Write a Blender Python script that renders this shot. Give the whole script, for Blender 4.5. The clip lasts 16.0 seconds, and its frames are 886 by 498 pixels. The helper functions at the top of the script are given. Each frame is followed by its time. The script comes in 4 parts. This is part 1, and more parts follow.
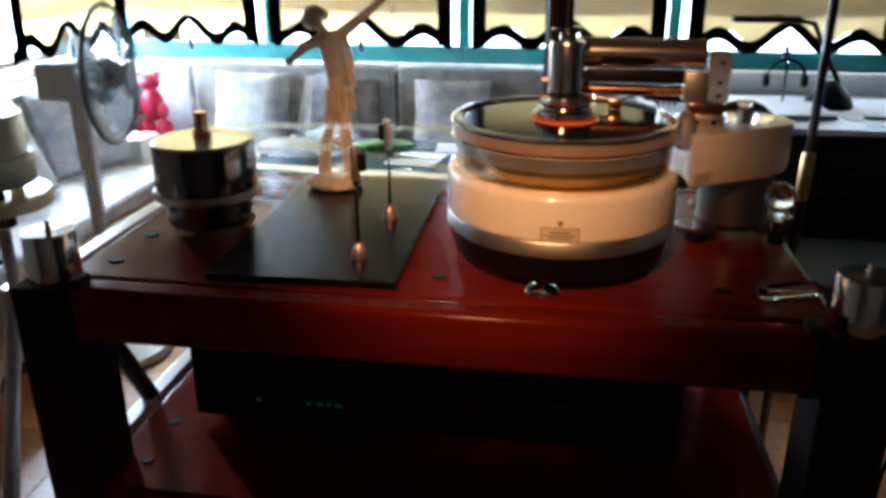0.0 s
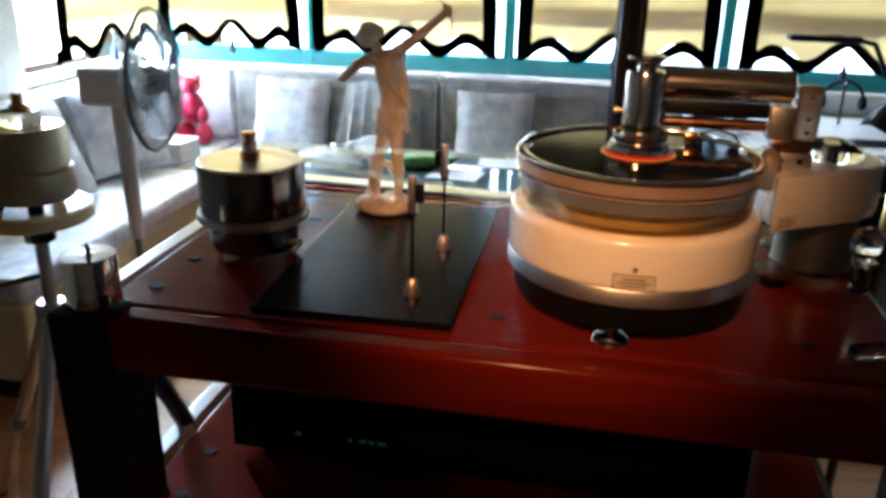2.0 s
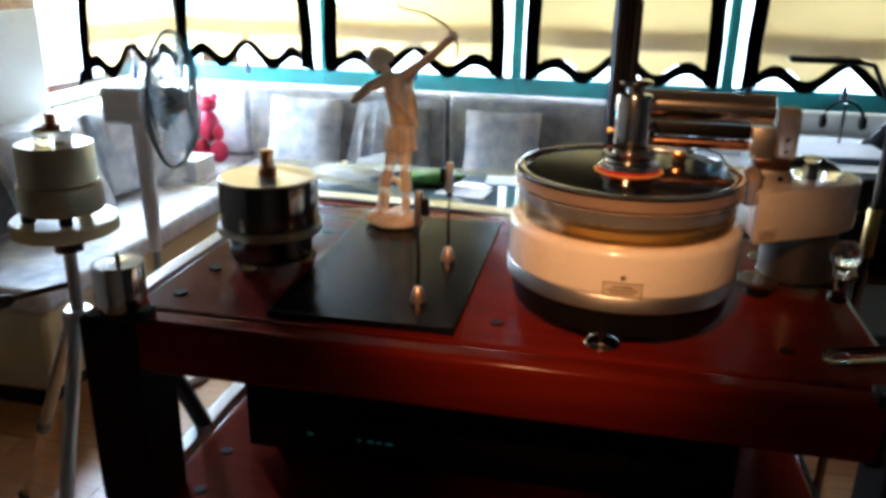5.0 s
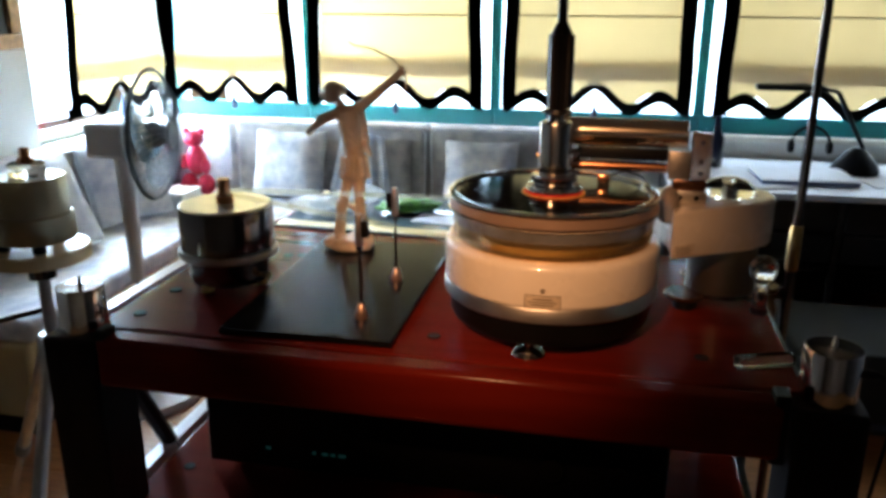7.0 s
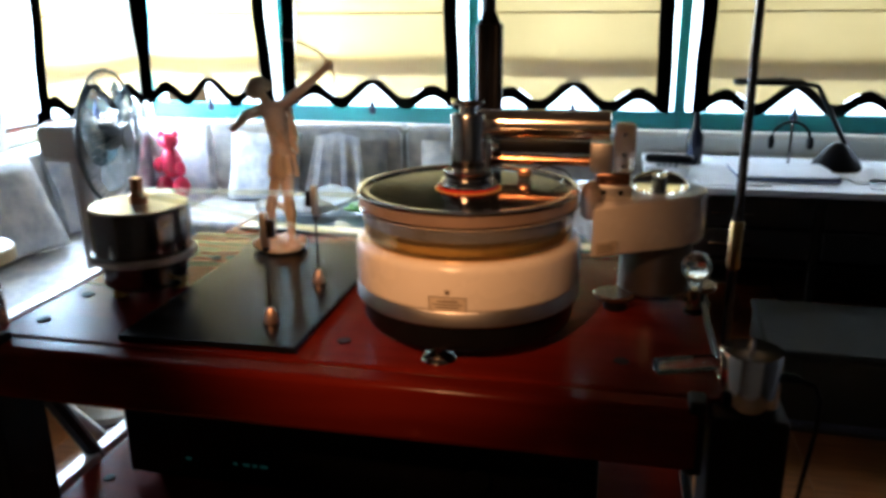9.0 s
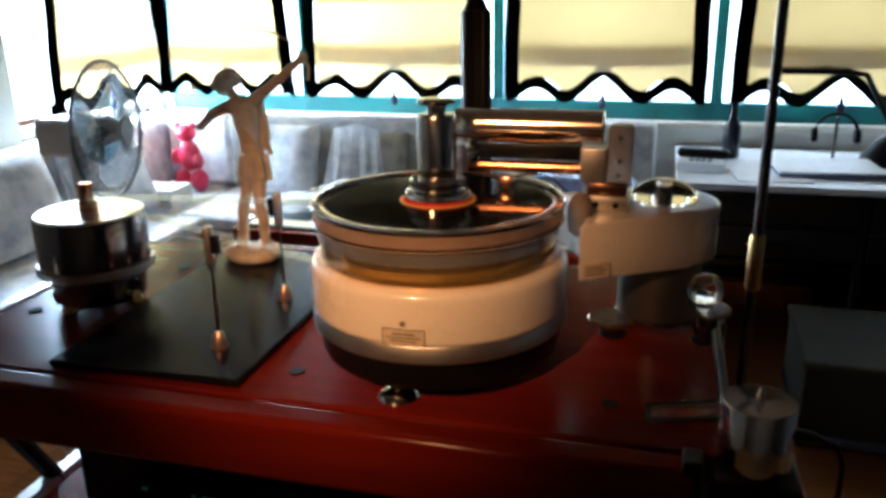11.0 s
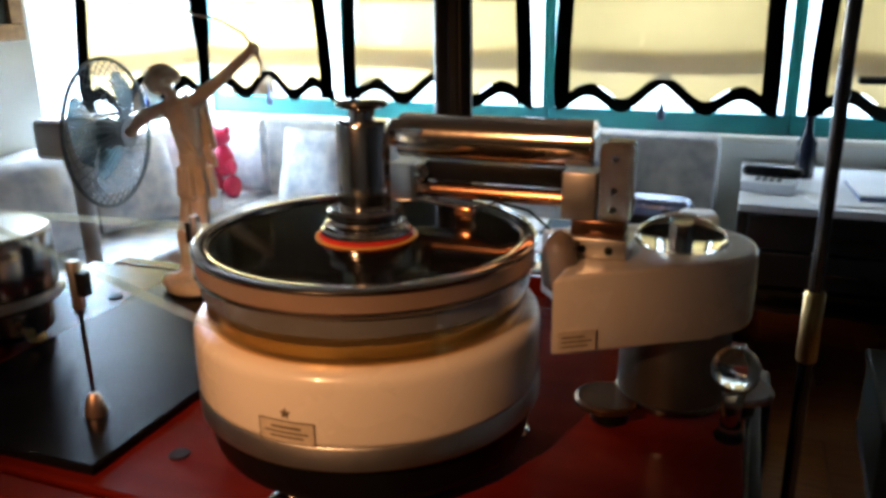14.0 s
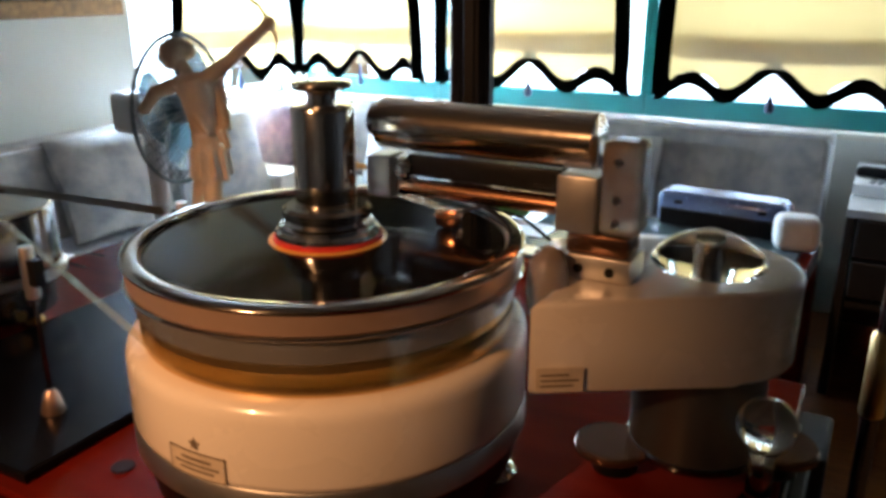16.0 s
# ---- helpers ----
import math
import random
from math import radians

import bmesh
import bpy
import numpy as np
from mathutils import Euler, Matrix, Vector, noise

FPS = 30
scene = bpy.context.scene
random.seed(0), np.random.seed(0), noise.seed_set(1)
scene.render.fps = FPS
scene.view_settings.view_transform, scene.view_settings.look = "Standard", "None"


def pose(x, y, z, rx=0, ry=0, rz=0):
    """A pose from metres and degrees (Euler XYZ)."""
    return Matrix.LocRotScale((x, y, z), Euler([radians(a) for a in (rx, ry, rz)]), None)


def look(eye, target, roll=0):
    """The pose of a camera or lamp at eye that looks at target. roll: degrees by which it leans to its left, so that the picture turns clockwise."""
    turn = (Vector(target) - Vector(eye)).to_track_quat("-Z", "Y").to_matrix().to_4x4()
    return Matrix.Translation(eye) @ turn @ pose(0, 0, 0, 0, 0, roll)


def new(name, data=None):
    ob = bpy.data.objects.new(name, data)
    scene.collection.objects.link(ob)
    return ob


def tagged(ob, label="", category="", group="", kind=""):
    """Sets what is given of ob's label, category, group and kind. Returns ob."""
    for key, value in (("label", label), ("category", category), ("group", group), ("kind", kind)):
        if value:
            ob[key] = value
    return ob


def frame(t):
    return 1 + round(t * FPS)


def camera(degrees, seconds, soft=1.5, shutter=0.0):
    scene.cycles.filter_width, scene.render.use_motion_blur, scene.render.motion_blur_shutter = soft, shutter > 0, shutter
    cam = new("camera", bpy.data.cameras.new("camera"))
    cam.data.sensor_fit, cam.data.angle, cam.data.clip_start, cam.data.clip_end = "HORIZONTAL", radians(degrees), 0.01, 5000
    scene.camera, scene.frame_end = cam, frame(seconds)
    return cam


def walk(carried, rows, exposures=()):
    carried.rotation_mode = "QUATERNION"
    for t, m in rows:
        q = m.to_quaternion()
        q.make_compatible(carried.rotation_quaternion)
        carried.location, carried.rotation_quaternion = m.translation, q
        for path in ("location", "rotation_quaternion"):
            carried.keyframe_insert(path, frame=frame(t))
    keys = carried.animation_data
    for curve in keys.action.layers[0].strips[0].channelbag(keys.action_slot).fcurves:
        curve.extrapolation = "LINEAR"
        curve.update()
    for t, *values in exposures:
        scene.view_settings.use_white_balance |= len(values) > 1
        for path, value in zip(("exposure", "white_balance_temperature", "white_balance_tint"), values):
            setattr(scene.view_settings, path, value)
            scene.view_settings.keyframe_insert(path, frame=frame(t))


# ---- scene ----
cam = camera(58.0, 16.0, soft=3.6, shutter=0.5)
TURN = 3.5  # the rack's edges lie along x and y
PATH = [
    (0, (0.125, 0.058, 1.503), (-0.047, 1.914, 0.779), -0.1),
    (0.5, (0.106, 0.095, 1.506), (-0.117, 1.947, 0.783), 0.1),
    (1, (0.102, 0.127, 1.511), (-0.134, 1.981, 0.798), 0.4),
    (1.5, (0.089, 0.146, 1.515), (-0.167, 1.996, 0.801), 0.6),
    (2, (0.068, 0.146, 1.521), (-0.175, 1.999, 0.806), 1.1),
    (2.5, (0.052, 0.137, 1.523), (-0.21, 1.987, 0.809), 1.3),
    (3, (0.054, 0.128, 1.526), (-0.211, 1.98, 0.819), 1.4),
    (3.5, (0.059, 0.115, 1.534), (-0.203, 1.97, 0.835), 1.4),
    (4, (0.06, 0.104, 1.54), (-0.219, 1.956, 0.837), 1.2),
    (4.2, (0.065, 0.1, 1.536), (-0.204, 1.954, 0.838), 1.3),
    (6.5, (0.176, -0.015, 1.556), (-0.112, 1.863, 0.932), 0.5),
    (7, (0.209, -0.016, 1.553), (-0.07, 1.871, 0.953), 0.2),
    (7.5, (0.204, -0.008, 1.548), (-0.053, 1.886, 0.96), -0.0),
    (8, (0.194, 0.015, 1.542), (-0.011, 1.912, 0.943), -0.7),
    (8.5, (0.237, 0.041, 1.532), (-0.011, 1.93, 0.924), -1.1),
    (9, (0.354, 0.071, 1.528), (0.06, 1.958, 0.933), -0.5),
    (9.2, (0.383, 0.071, 1.521), (0.104, 1.959, 0.923), 0.5),
    (11.3, (0.442, 0.291, 1.522), (0.022, 2.144, 0.896), -0.6),
    (11.5, (0.449, 0.309, 1.529), (0.022, 2.17, 0.934), 0.5),
    (12, (0.468, 0.349, 1.529), (-0.053, 2.188, 0.941), 0.7),
    (12.5, (0.451, 0.394, 1.518), (-0.06, 2.234, 0.923), -0.6),
    (13, (0.462, 0.477, 1.498), (-0.075, 2.3, 0.877), -1.1),
    (13.5, (0.478, 0.536, 1.488), (-0.052, 2.36, 0.862), -1.0),
    (14, (0.516, 0.58, 1.475), (-0.049, 2.402, 0.874), -0.7),
    (14.5, (0.54, 0.625, 1.46), (-0.104, 2.42, 0.858), -1.4),
    (15, (0.564, 0.666, 1.465), (-0.116, 2.45, 0.87), -0.3),
    (15.5, (0.581, 0.703, 1.462), (-0.142, 2.464, 0.846), 0.9),
    (16, (0.591, 0.744, 1.459), (-0.218, 2.459, 0.822), -0.1),
]
walk(cam, [(t, pose(0, 0, 0, 0, 0, TURN) @ look(eye, target, roll)) for t, eye, target, roll in PATH],
     [(0, -0.50, 6380, 16), (4, -0.43, 6380, 16), (7, -0.68, 6380, 16), (9, -0.68, 6380, 16), (11.5, -0.56, 6380, 15),
      (12.4, -0.88, 6380, 15), (13.5, -0.74, 6380, 15), (15, -0.68, 6380, 15), (16, -0.51, 6380, 15)])

# ---- light ----
world = bpy.data.worlds.new("sky")
scene.world = world
world.use_nodes = True
wn = world.node_tree
sky = wn.nodes.new("ShaderNodeTexSky")
sky.sky_type, sky.sun_disc = "NISHITA", False
sky.sun_elevation, sky.sun_rotation = radians(42), radians(-25)
wn.links.new(sky.outputs[0], wn.nodes["Background"].inputs[0])
wn.nodes["Background"].inputs[1].default_value = 0.12


def lamp(name, kind, m, power, color, size=0.1, size_y=None, angle=None):
    data = bpy.data.lights.new(name, kind)
    data.energy, data.color = power, color
    if kind == "AREA":
        data.shape, data.size, data.size_y = "RECTANGLE", size, size_y or size
    elif kind == "SUN":
        data.angle = angle
    else:
        data.shadow_soft_size = size
    ob = new(name, data)
    ob.matrix_world = m
    return ob


lamp("daylight_window", "AREA", look((-0.65, 5.2, 1.7), (-0.65, 0, 1.5)), 420, (0.60, 0.80, 1.0), 1.9, 2.2)
lamp("daylight_window_east", "AREA", look((1.65, 5.2, 1.7), (1.65, 0, 1.5)), 410, (0.60, 0.80, 1.0), 2.7, 2.2)
lamp("daylight_window_west", "AREA", look((-2.02, 5.2, 1.7), (-2.02, 0, 1.5)), 1700, (0.62, 0.82, 1.0), 0.85, 2.2)
spot = lamp("ceiling_spot", "SPOT", look((-0.12, -0.45, 2.25), (0.01, 1.33, 1.18)), 275, (1.0, 0.49, 0.20), 0.05)
spot.data.spot_size, spot.data.spot_blend = radians(25), 1.0
lamp("daylight_side_window", "AREA", look((-2.98, 4.0, 1.46), (0.0, 3.7, 0.9)), 1300, (0.56, 0.78, 1.0), 1.1, 1.25)

# ---- materials ----


def mat(name, color, rough=0.5, metal=0.0, vary=0.12, scale=12.0, bump=0.0, bscale=80.0, coat=0.0, spec=0.5, stretch=(1, 1, 1), color2=None, aniso=0.0, transmit=0.0, piece=0.0):
    m = bpy.data.materials.new(name)
    m.use_nodes = True
    n, l = m.node_tree.nodes, m.node_tree.links
    b = n["Principled BSDF"]
    b.inputs["Roughness"].default_value = rough
    b.inputs["Metallic"].default_value = metal
    b.inputs["Coat Weight"].default_value = coat
    b.inputs["Coat Roughness"].default_value = 0.08
    b.inputs["Specular IOR Level"].default_value = spec
    b.inputs["Transmission Weight"].default_value = transmit
    b.inputs["Anisotropic"].default_value = aniso
    tc = n.new("ShaderNodeTexCoord")
    mp = n.new("ShaderNodeMapping")
    mp.inputs["Scale"].default_value = stretch
    l.new(tc.outputs["Object"], mp.inputs["Vector"])
    big = n.new("ShaderNodeTexNoise")
    big.inputs["Scale"].default_value, big.inputs["Detail"].default_value = scale, 6
    l.new(mp.outputs[0], big.inputs["Vector"])
    mix = n.new("ShaderNodeMix")
    mix.data_type = "RGBA"
    c2 = color2 or tuple(c * (1 - vary * 2) for c in color)
    mix.inputs[6].default_value = (*color, 1)
    mix.inputs[7].default_value = (*c2, 1)
    ramp = n.new("ShaderNodeMapRange")
    ramp.inputs[1].default_value, ramp.inputs[2].default_value = 0.35, 0.7
    l.new(big.outputs["Fac"], ramp.inputs[0])
    l.new(ramp.outputs[0], mix.inputs[0])
    l.new(mix.outputs[2], b.inputs["Base Color"])
    if piece:
        info = n.new("ShaderNodeObjectInfo")
        hsv = n.new("ShaderNodeHueSaturation")
        mr = n.new("ShaderNodeMapRange")
        mr.inputs[3].default_value, mr.inputs[4].default_value = 1 - piece, 1 + piece
        l.new(info.outputs["Random"], mr.inputs[0])
        l.new(mr.outputs[0], hsv.inputs["Value"])
        l.new(mix.outputs[2], hsv.inputs["Color"])
        l.new(hsv.outputs[0], b.inputs["Base Color"])
    fine = n.new("ShaderNodeTexNoise")
    fine.inputs["Scale"].default_value, fine.inputs["Detail"].default_value = bscale, 4
    l.new(mp.outputs[0], fine.inputs["Vector"])
    rr = n.new("ShaderNodeMapRange")
    rr.inputs[3].default_value, rr.inputs[4].default_value = max(0.02, rough * 0.8), min(1, rough * 1.25)
    l.new(fine.outputs["Fac"], rr.inputs[0])
    l.new(rr.outputs[0], b.inputs["Roughness"])
    if bump:
        bp = n.new("ShaderNodeBump")
        bp.inputs["Strength"].default_value, bp.inputs["Distance"].default_value = bump, 0.004
        l.new(fine.outputs["Fac"], bp.inputs["Height"])
        l.new(bp.outputs[0], b.inputs["Normal"])
    return m


def fabric(name, color, through_color, through_part, bscale=500.0):
    """Woven cloth that lets part of the daylight through."""
    m = bpy.data.materials.new(name)
    m.use_nodes = True
    n, l = m.node_tree.nodes, m.node_tree.links
    n.remove(n["Principled BSDF"])
    d, t, mix = n.new("ShaderNodeBsdfDiffuse"), n.new("ShaderNodeBsdfTranslucent"), n.new("ShaderNodeMixShader")
    tc, big = n.new("ShaderNodeTexCoord"), n.new("ShaderNodeTexNoise")
    big.inputs["Scale"].default_value, big.inputs["Detail"].default_value = 3.0, 5
    l.new(tc.outputs["Object"], big.inputs["Vector"])
    for shader, c in ((d, color), (t, through_color)):
        cm = n.new("ShaderNodeMix")
        cm.data_type = "RGBA"
        cm.inputs[6].default_value = (*c, 1)
        cm.inputs[7].default_value = (*(v * 0.8 for v in c), 1)
        l.new(big.outputs["Fac"], cm.inputs[0])
        l.new(cm.outputs[2], shader.inputs["Color"])
    weave = n.new("ShaderNodeTexNoise")
    weave.inputs["Scale"].default_value = bscale
    l.new(tc.outputs["Object"], weave.inputs["Vector"])
    bp = n.new("ShaderNodeBump")
    bp.inputs["Strength"].default_value, bp.inputs["Distance"].default_value = 0.3, 0.002
    l.new(weave.outputs["Fac"], bp.inputs["Height"])
    l.new(bp.outputs[0], d.inputs["Normal"])
    mix.inputs[0].default_value = through_part
    l.new(d.outputs[0], mix.inputs[1])
    l.new(t.outputs[0], mix.inputs[2])
    l.new(mix.outputs[0], n["Material Output"].inputs[0])
    return m


def film(name, color, clear, rough):
    """Thin clear plastic: mostly see-through, with a glossy face."""
    m = bpy.data.materials.new(name)
    m.use_nodes = True
    n, l = m.node_tree.nodes, m.node_tree.links
    n.remove(n["Principled BSDF"])
    tr, gl, di, a, b = (n.new(k) for k in ("ShaderNodeBsdfTransparent", "ShaderNodeBsdfGlossy", "ShaderNodeBsdfTranslucent", "ShaderNodeMixShader", "ShaderNodeMixShader"))
    fr = n.new("ShaderNodeFresnel")
    fr.inputs[0].default_value = 1.5
    gl.inputs["Roughness"].default_value = rough
    tr.inputs[0].default_value = (*color, 1)
    di.inputs[0].default_value = (*color, 1)
    a.inputs[0].default_value = clear
    l.new(di.outputs[0], a.inputs[1])
    l.new(tr.outputs[0], a.inputs[2])
    l.new(fr.outputs[0], b.inputs[0])
    l.new(a.outputs[0], b.inputs[1])
    l.new(gl.outputs[0], b.inputs[2])
    l.new(b.outputs[0], n["Material Output"].inputs[0])
    return m


def glow(name, color, power):
    m = mat(name, (0.02, 0.02, 0.02), 0.4)
    b = m.node_tree.nodes["Principled BSDF"]
    b.inputs["Emission Color"].default_value, b.inputs["Emission Strength"].default_value = (*color, 1), power
    return m


CHERRY = mat("cherry_lacquer", (0.165, 0.012, 0.005), 0.16, vary=0.2, scale=3.0, bscale=300, spec=0.12, stretch=(1, 9, 9), color2=(0.12, 0.008, 0.003))
DARKWOOD = mat("dark_mahogany", (0.012, 0.005, 0.004), 0.5, spec=0.15, vary=0.25, scale=4, bump=0.08, bscale=70, stretch=(9, 9, 1))
PLUG = mat("dark_plug", (0.03, 0.01, 0.007), 0.8, spec=0.15)
CHROME = mat("polished_steel", (0.78, 0.76, 0.74), 0.10, 1.0, vary=0.05, bscale=200)
STEEL = mat("polished_column_steel", (0.86, 0.84, 0.81), 0.12, 1.0, vary=0.05, scale=30, bscale=300)
SATIN = mat("satin_aluminium", (0.62, 0.60, 0.57), 0.38, 1.0, vary=0.1, scale=20, bump=0.03, bscale=260)
BRASS = mat("brass", (0.74, 0.50, 0.21), 0.30, 1.0, vary=0.12, scale=25, bscale=180)
GREYBAND = mat("grey_satin_metal", (0.62, 0.63, 0.65), 0.24, 0.85, vary=0.05, scale=20, bscale=300)
BRASSBAND = mat("brass_band", (0.80, 0.55, 0.24), 0.24, 0.95, vary=0.05, scale=12, bscale=20)
DARKSTEEL = mat("dark_steel", (0.20, 0.19, 0.17), 0.42, 0.9, vary=0.1, scale=12, bscale=200)
OLIVE = mat("olive_satin_metal", (0.52, 0.47, 0.31), 0.36, 0.6, vary=0.08, scale=20, bscale=260)
PANEL = mat("ochre_panel_paint", (0.62, 0.51, 0.28), 0.6, vary=0.1, scale=4, bscale=90)
ROSE = mat("rose_satin_metal", (0.74, 0.53, 0.41), 0.32, 0.75, vary=0.05, scale=20, bscale=300)
COPPER = mat("copper", (0.72, 0.36, 0.20), 0.2, 1.0, vary=0.12, scale=25, bscale=180)
GUN = mat("black_nickel", (0.19, 0.175, 0.17), 0.15, 1.0, vary=0.1, scale=18, bscale=160)
DRUMTOP = mat("honed_drum_face", (0.80, 0.72, 0.55), 0.30, 1.0, vary=0.1, scale=8, bscale=120, stretch=(1, 8, 1))
WHITE = mat("white_enamel", (0.80, 0.74, 0.66), 0.26, vary=0.03, scale=8, bscale=14, coat=0.8)
BLACK = mat("black_satin", (0.005, 0.005, 0.006), 0.42, spec=0.16, vary=0.2, scale=20, bscale=120)
SLATE = mat("black_lacquer_plate", (0.006, 0.006, 0.008), 0.21, vary=0.2, scale=6, bscale=40, spec=0.10)
LABEL = mat("record_label", (0.72, 0.42, 0.10), 0.5, vary=0.08, scale=40)
RED = mat("red_felt_ring", (0.55, 0.03, 0.02), 0.6, vary=0.1, scale=60)
CREAM = mat("cream_nylon", (0.82, 0.64, 0.33), 0.4, vary=0.06, scale=14, bscale=90)
IVORY = mat("ivory_resin", (0.90, 0.74, 0.54), 0.5, vary=0.1, scale=30, bump=0.15, bscale=140)
RUBBER = mat("black_rubber", (0.015, 0.015, 0.015), 0.7, vary=0.2, scale=40)
PLASTER = mat("wall_paint", (0.72, 0.73, 0.68), 0.8, vary=0.05, scale=2.5, bump=0.08, bscale=160)
TEAL = mat("teal_window_paint", (0.006, 0.19, 0.21), 0.35, vary=0.12, scale=6, bump=0.05, bscale=60)
SILL = mat("cream_sill_paint", (0.74, 0.70, 0.60), 0.5, vary=0.06, scale=5, bscale=80)
FLOORWOOD = mat("oak_floor", (0.36, 0.14, 0.045), 0.35, vary=0.2, scale=5, bump=0.06, bscale=60, stretch=(1, 10, 1), color2=(0.22, 0.075, 0.02), piece=0.15)
SOFA = mat("damask_sofa", (0.56, 0.54, 0.50), 0.85, vary=0.1, scale=11, bump=0.3, bscale=260, color2=(0.30, 0.30, 0.31))
PALE = mat("pale_cotton", (0.82, 0.83, 0.84), 0.85, vary=0.05, scale=14, bump=0.3, bscale=200, color2=(0.47, 0.52, 0.60))
DESKTOP = mat("white_laminate", (0.80, 0.82, 0.83), 0.35, vary=0.06, scale=6)
EBONY = mat("black_stained_wood", (0.018, 0.015, 0.013), 0.45, vary=0.3, scale=6, bump=0.06, bscale=60)
PLASTIC = mat("white_plastic", (0.82, 0.84, 0.85), 0.4, vary=0.04, scale=10)
SMOKE = film("smoke_blue_blade", (0.10, 0.16, 0.18), 0.12, 0.25)
NAVY = mat("dark_blue_plastic", (0.02, 0.03, 0.07), 0.3, vary=0.1, scale=15)
GREY = mat("grey_plastic", (0.20, 0.22, 0.23), 0.45, vary=0.08, scale=15)
BLIND = fabric("cream_blind_cloth", (0.66, 0.56, 0.40), (0.92, 0.625, 0.235), 0.072)
BORDER = fabric("charcoal_blind_border", (0.07, 0.07, 0.075), (0.10, 0.085, 0.07), 0.07)
BELT = film("clear_tape", (0.98, 0.93, 0.72), 0.76, 0.2)
GLASS = mat("clear_glass", (0.98, 0.99, 0.98), 0.03, vary=0.0, transmit=1.0)
FROSTED = mat("frosted_acrylic", (0.40, 0.32, 0.26), 0.22, vary=0.15, scale=40, transmit=0.5)
KNOBGLASS = mat("clear_knob_acrylic", (0.98, 0.95, 0.88), 0.03, vary=0.0, transmit=1.0)
KNOBGLASS.node_tree.nodes["Principled BSDF"].inputs["IOR"].default_value = 1.22
# warm room reflection put into the tube metal's base colour
WARMSHEEN = mat("polished_metal_warm_sheen", (0.88, 0.76, 0.63), 0.15, 1.0, vary=0.06, scale=20, bscale=240)
CRYSTAL = mat("crystal", (0.98, 0.96, 0.90), 0.03, vary=0.0, transmit=1.0)
PINK = mat("crimson_gloss", (0.62, 0.02, 0.07), 0.35, vary=0.15, scale=20)
GREEN = mat("green_wrapper", (0.10, 0.34, 0.05), 0.4, vary=0.3, scale=30, color2=(0.03, 0.12, 0.03))
PAPER = mat("paper", (0.85, 0.86, 0.87), 0.7, vary=0.06, scale=20)
BLUECASE = mat("blue_silver_case", (0.20, 0.27, 0.46), 0.25, 0.6, vary=0.1, scale=10)
INK = mat("label_print", (0.16, 0.12, 0.08), 0.6)
LABELGOLD = mat("label_plate", (0.66, 0.57, 0.45), 0.4, 0.1, vary=0.1, scale=60)
TEALGLOW = glow("display_glow", (0.1, 0.8, 0.7), 0.03)
GILT = mat("gilt_frame", (0.30, 0.16, 0.06), 0.4, 0.3, vary=0.3, scale=30, bump=0.2, bscale=120)
CANVAS = mat("dark_painting", (0.10, 0.12, 0.11), 0.6, vary=0.4, scale=4, color2=(0.03, 0.045, 0.045))

# wall out of view: warm tone chosen for metal reflections and low fill
WARMWALL = mat("unseen_warm_wall", (0.12, 0.075, 0.045), 0.7, vary=0.1, scale=2, bump=0.05, bscale=60)
# dark colour for out-of-view surfaces, to hold back bounce and reflections
DARKROOM = mat("unseen_dark_surface", (0.022, 0.014, 0.01), 0.6, vary=0.25, scale=3, bump=0.05, bscale=50)
CEILWARM = mat("unseen_warm_ceiling", (0.11, 0.055, 0.026), 0.5, vary=0.2, scale=3, bump=0.05, bscale=50)
PINCONE = mat("rose_nickel", (0.66, 0.47, 0.38), 0.34, 0.9, vary=0.08, scale=30)
CAGE = mat("grey_wire", (0.22, 0.27, 0.29), 0.4)


def grooved(name, color, rough, metal, amount):
    """A turned or pressed face whose fine rings stretch the highlights."""
    m = mat(name, color, rough, metal, vary=0.08, scale=30, bscale=900, aniso=amount)
    n, l = m.node_tree.nodes, m.node_tree.links
    tan = n.new("ShaderNodeTangent")
    tan.direction_type, tan.axis = "RADIAL", "Z"
    l.new(tan.outputs[0], n["Principled BSDF"].inputs["Tangent"])
    return m


VINYL = grooved("vinyl", (0.004, 0.004, 0.004), 0.07, 0.0, 0.35)
VINYL.node_tree.nodes["Principled BSDF"].inputs["Specular IOR Level"].default_value = 0.28

RAIL = mat("pale_anodised_rail", (0.80, 0.80, 0.80), 0.3, 0.3, vary=0.05, scale=15, bscale=200)

# ---- building helpers ----


def part(name, bm, material, parent=None, label="", at=None, smooth=True):
    me = bpy.data.meshes.new(name)
    bmesh.ops.recalc_face_normals(bm, faces=bm.faces)
    bm.to_mesh(me)
    bm.free()
    if smooth:
        me.shade_smooth()
        me.set_sharp_from_angle(angle=radians(38))
        for p in me.polygons:  # broad flat faces stay flat beside their rounded edges
            if (p.area > 1e-4 and abs(p.normal.z) > 0.9999) or (p.area > 0.003 and max(map(abs, p.normal)) > 0.9999):
                p.use_smooth = False
    me.materials.append(material)
    ob = new(name, me)
    if parent:
        ob.parent = parent
    if at is not None:
        ob.matrix_basis = at if isinstance(at, Matrix) else Matrix.Translation(at)
    if label:
        ob["label"] = label
    return ob


def thing(name, at, label, category, group="", kind="", rz=0.0):
    ob = new(name)
    ob.matrix_basis = pose(*at, 0, 0, rz)
    ob.empty_display_size = 0.05
    return tagged(ob, label, category, group, kind)


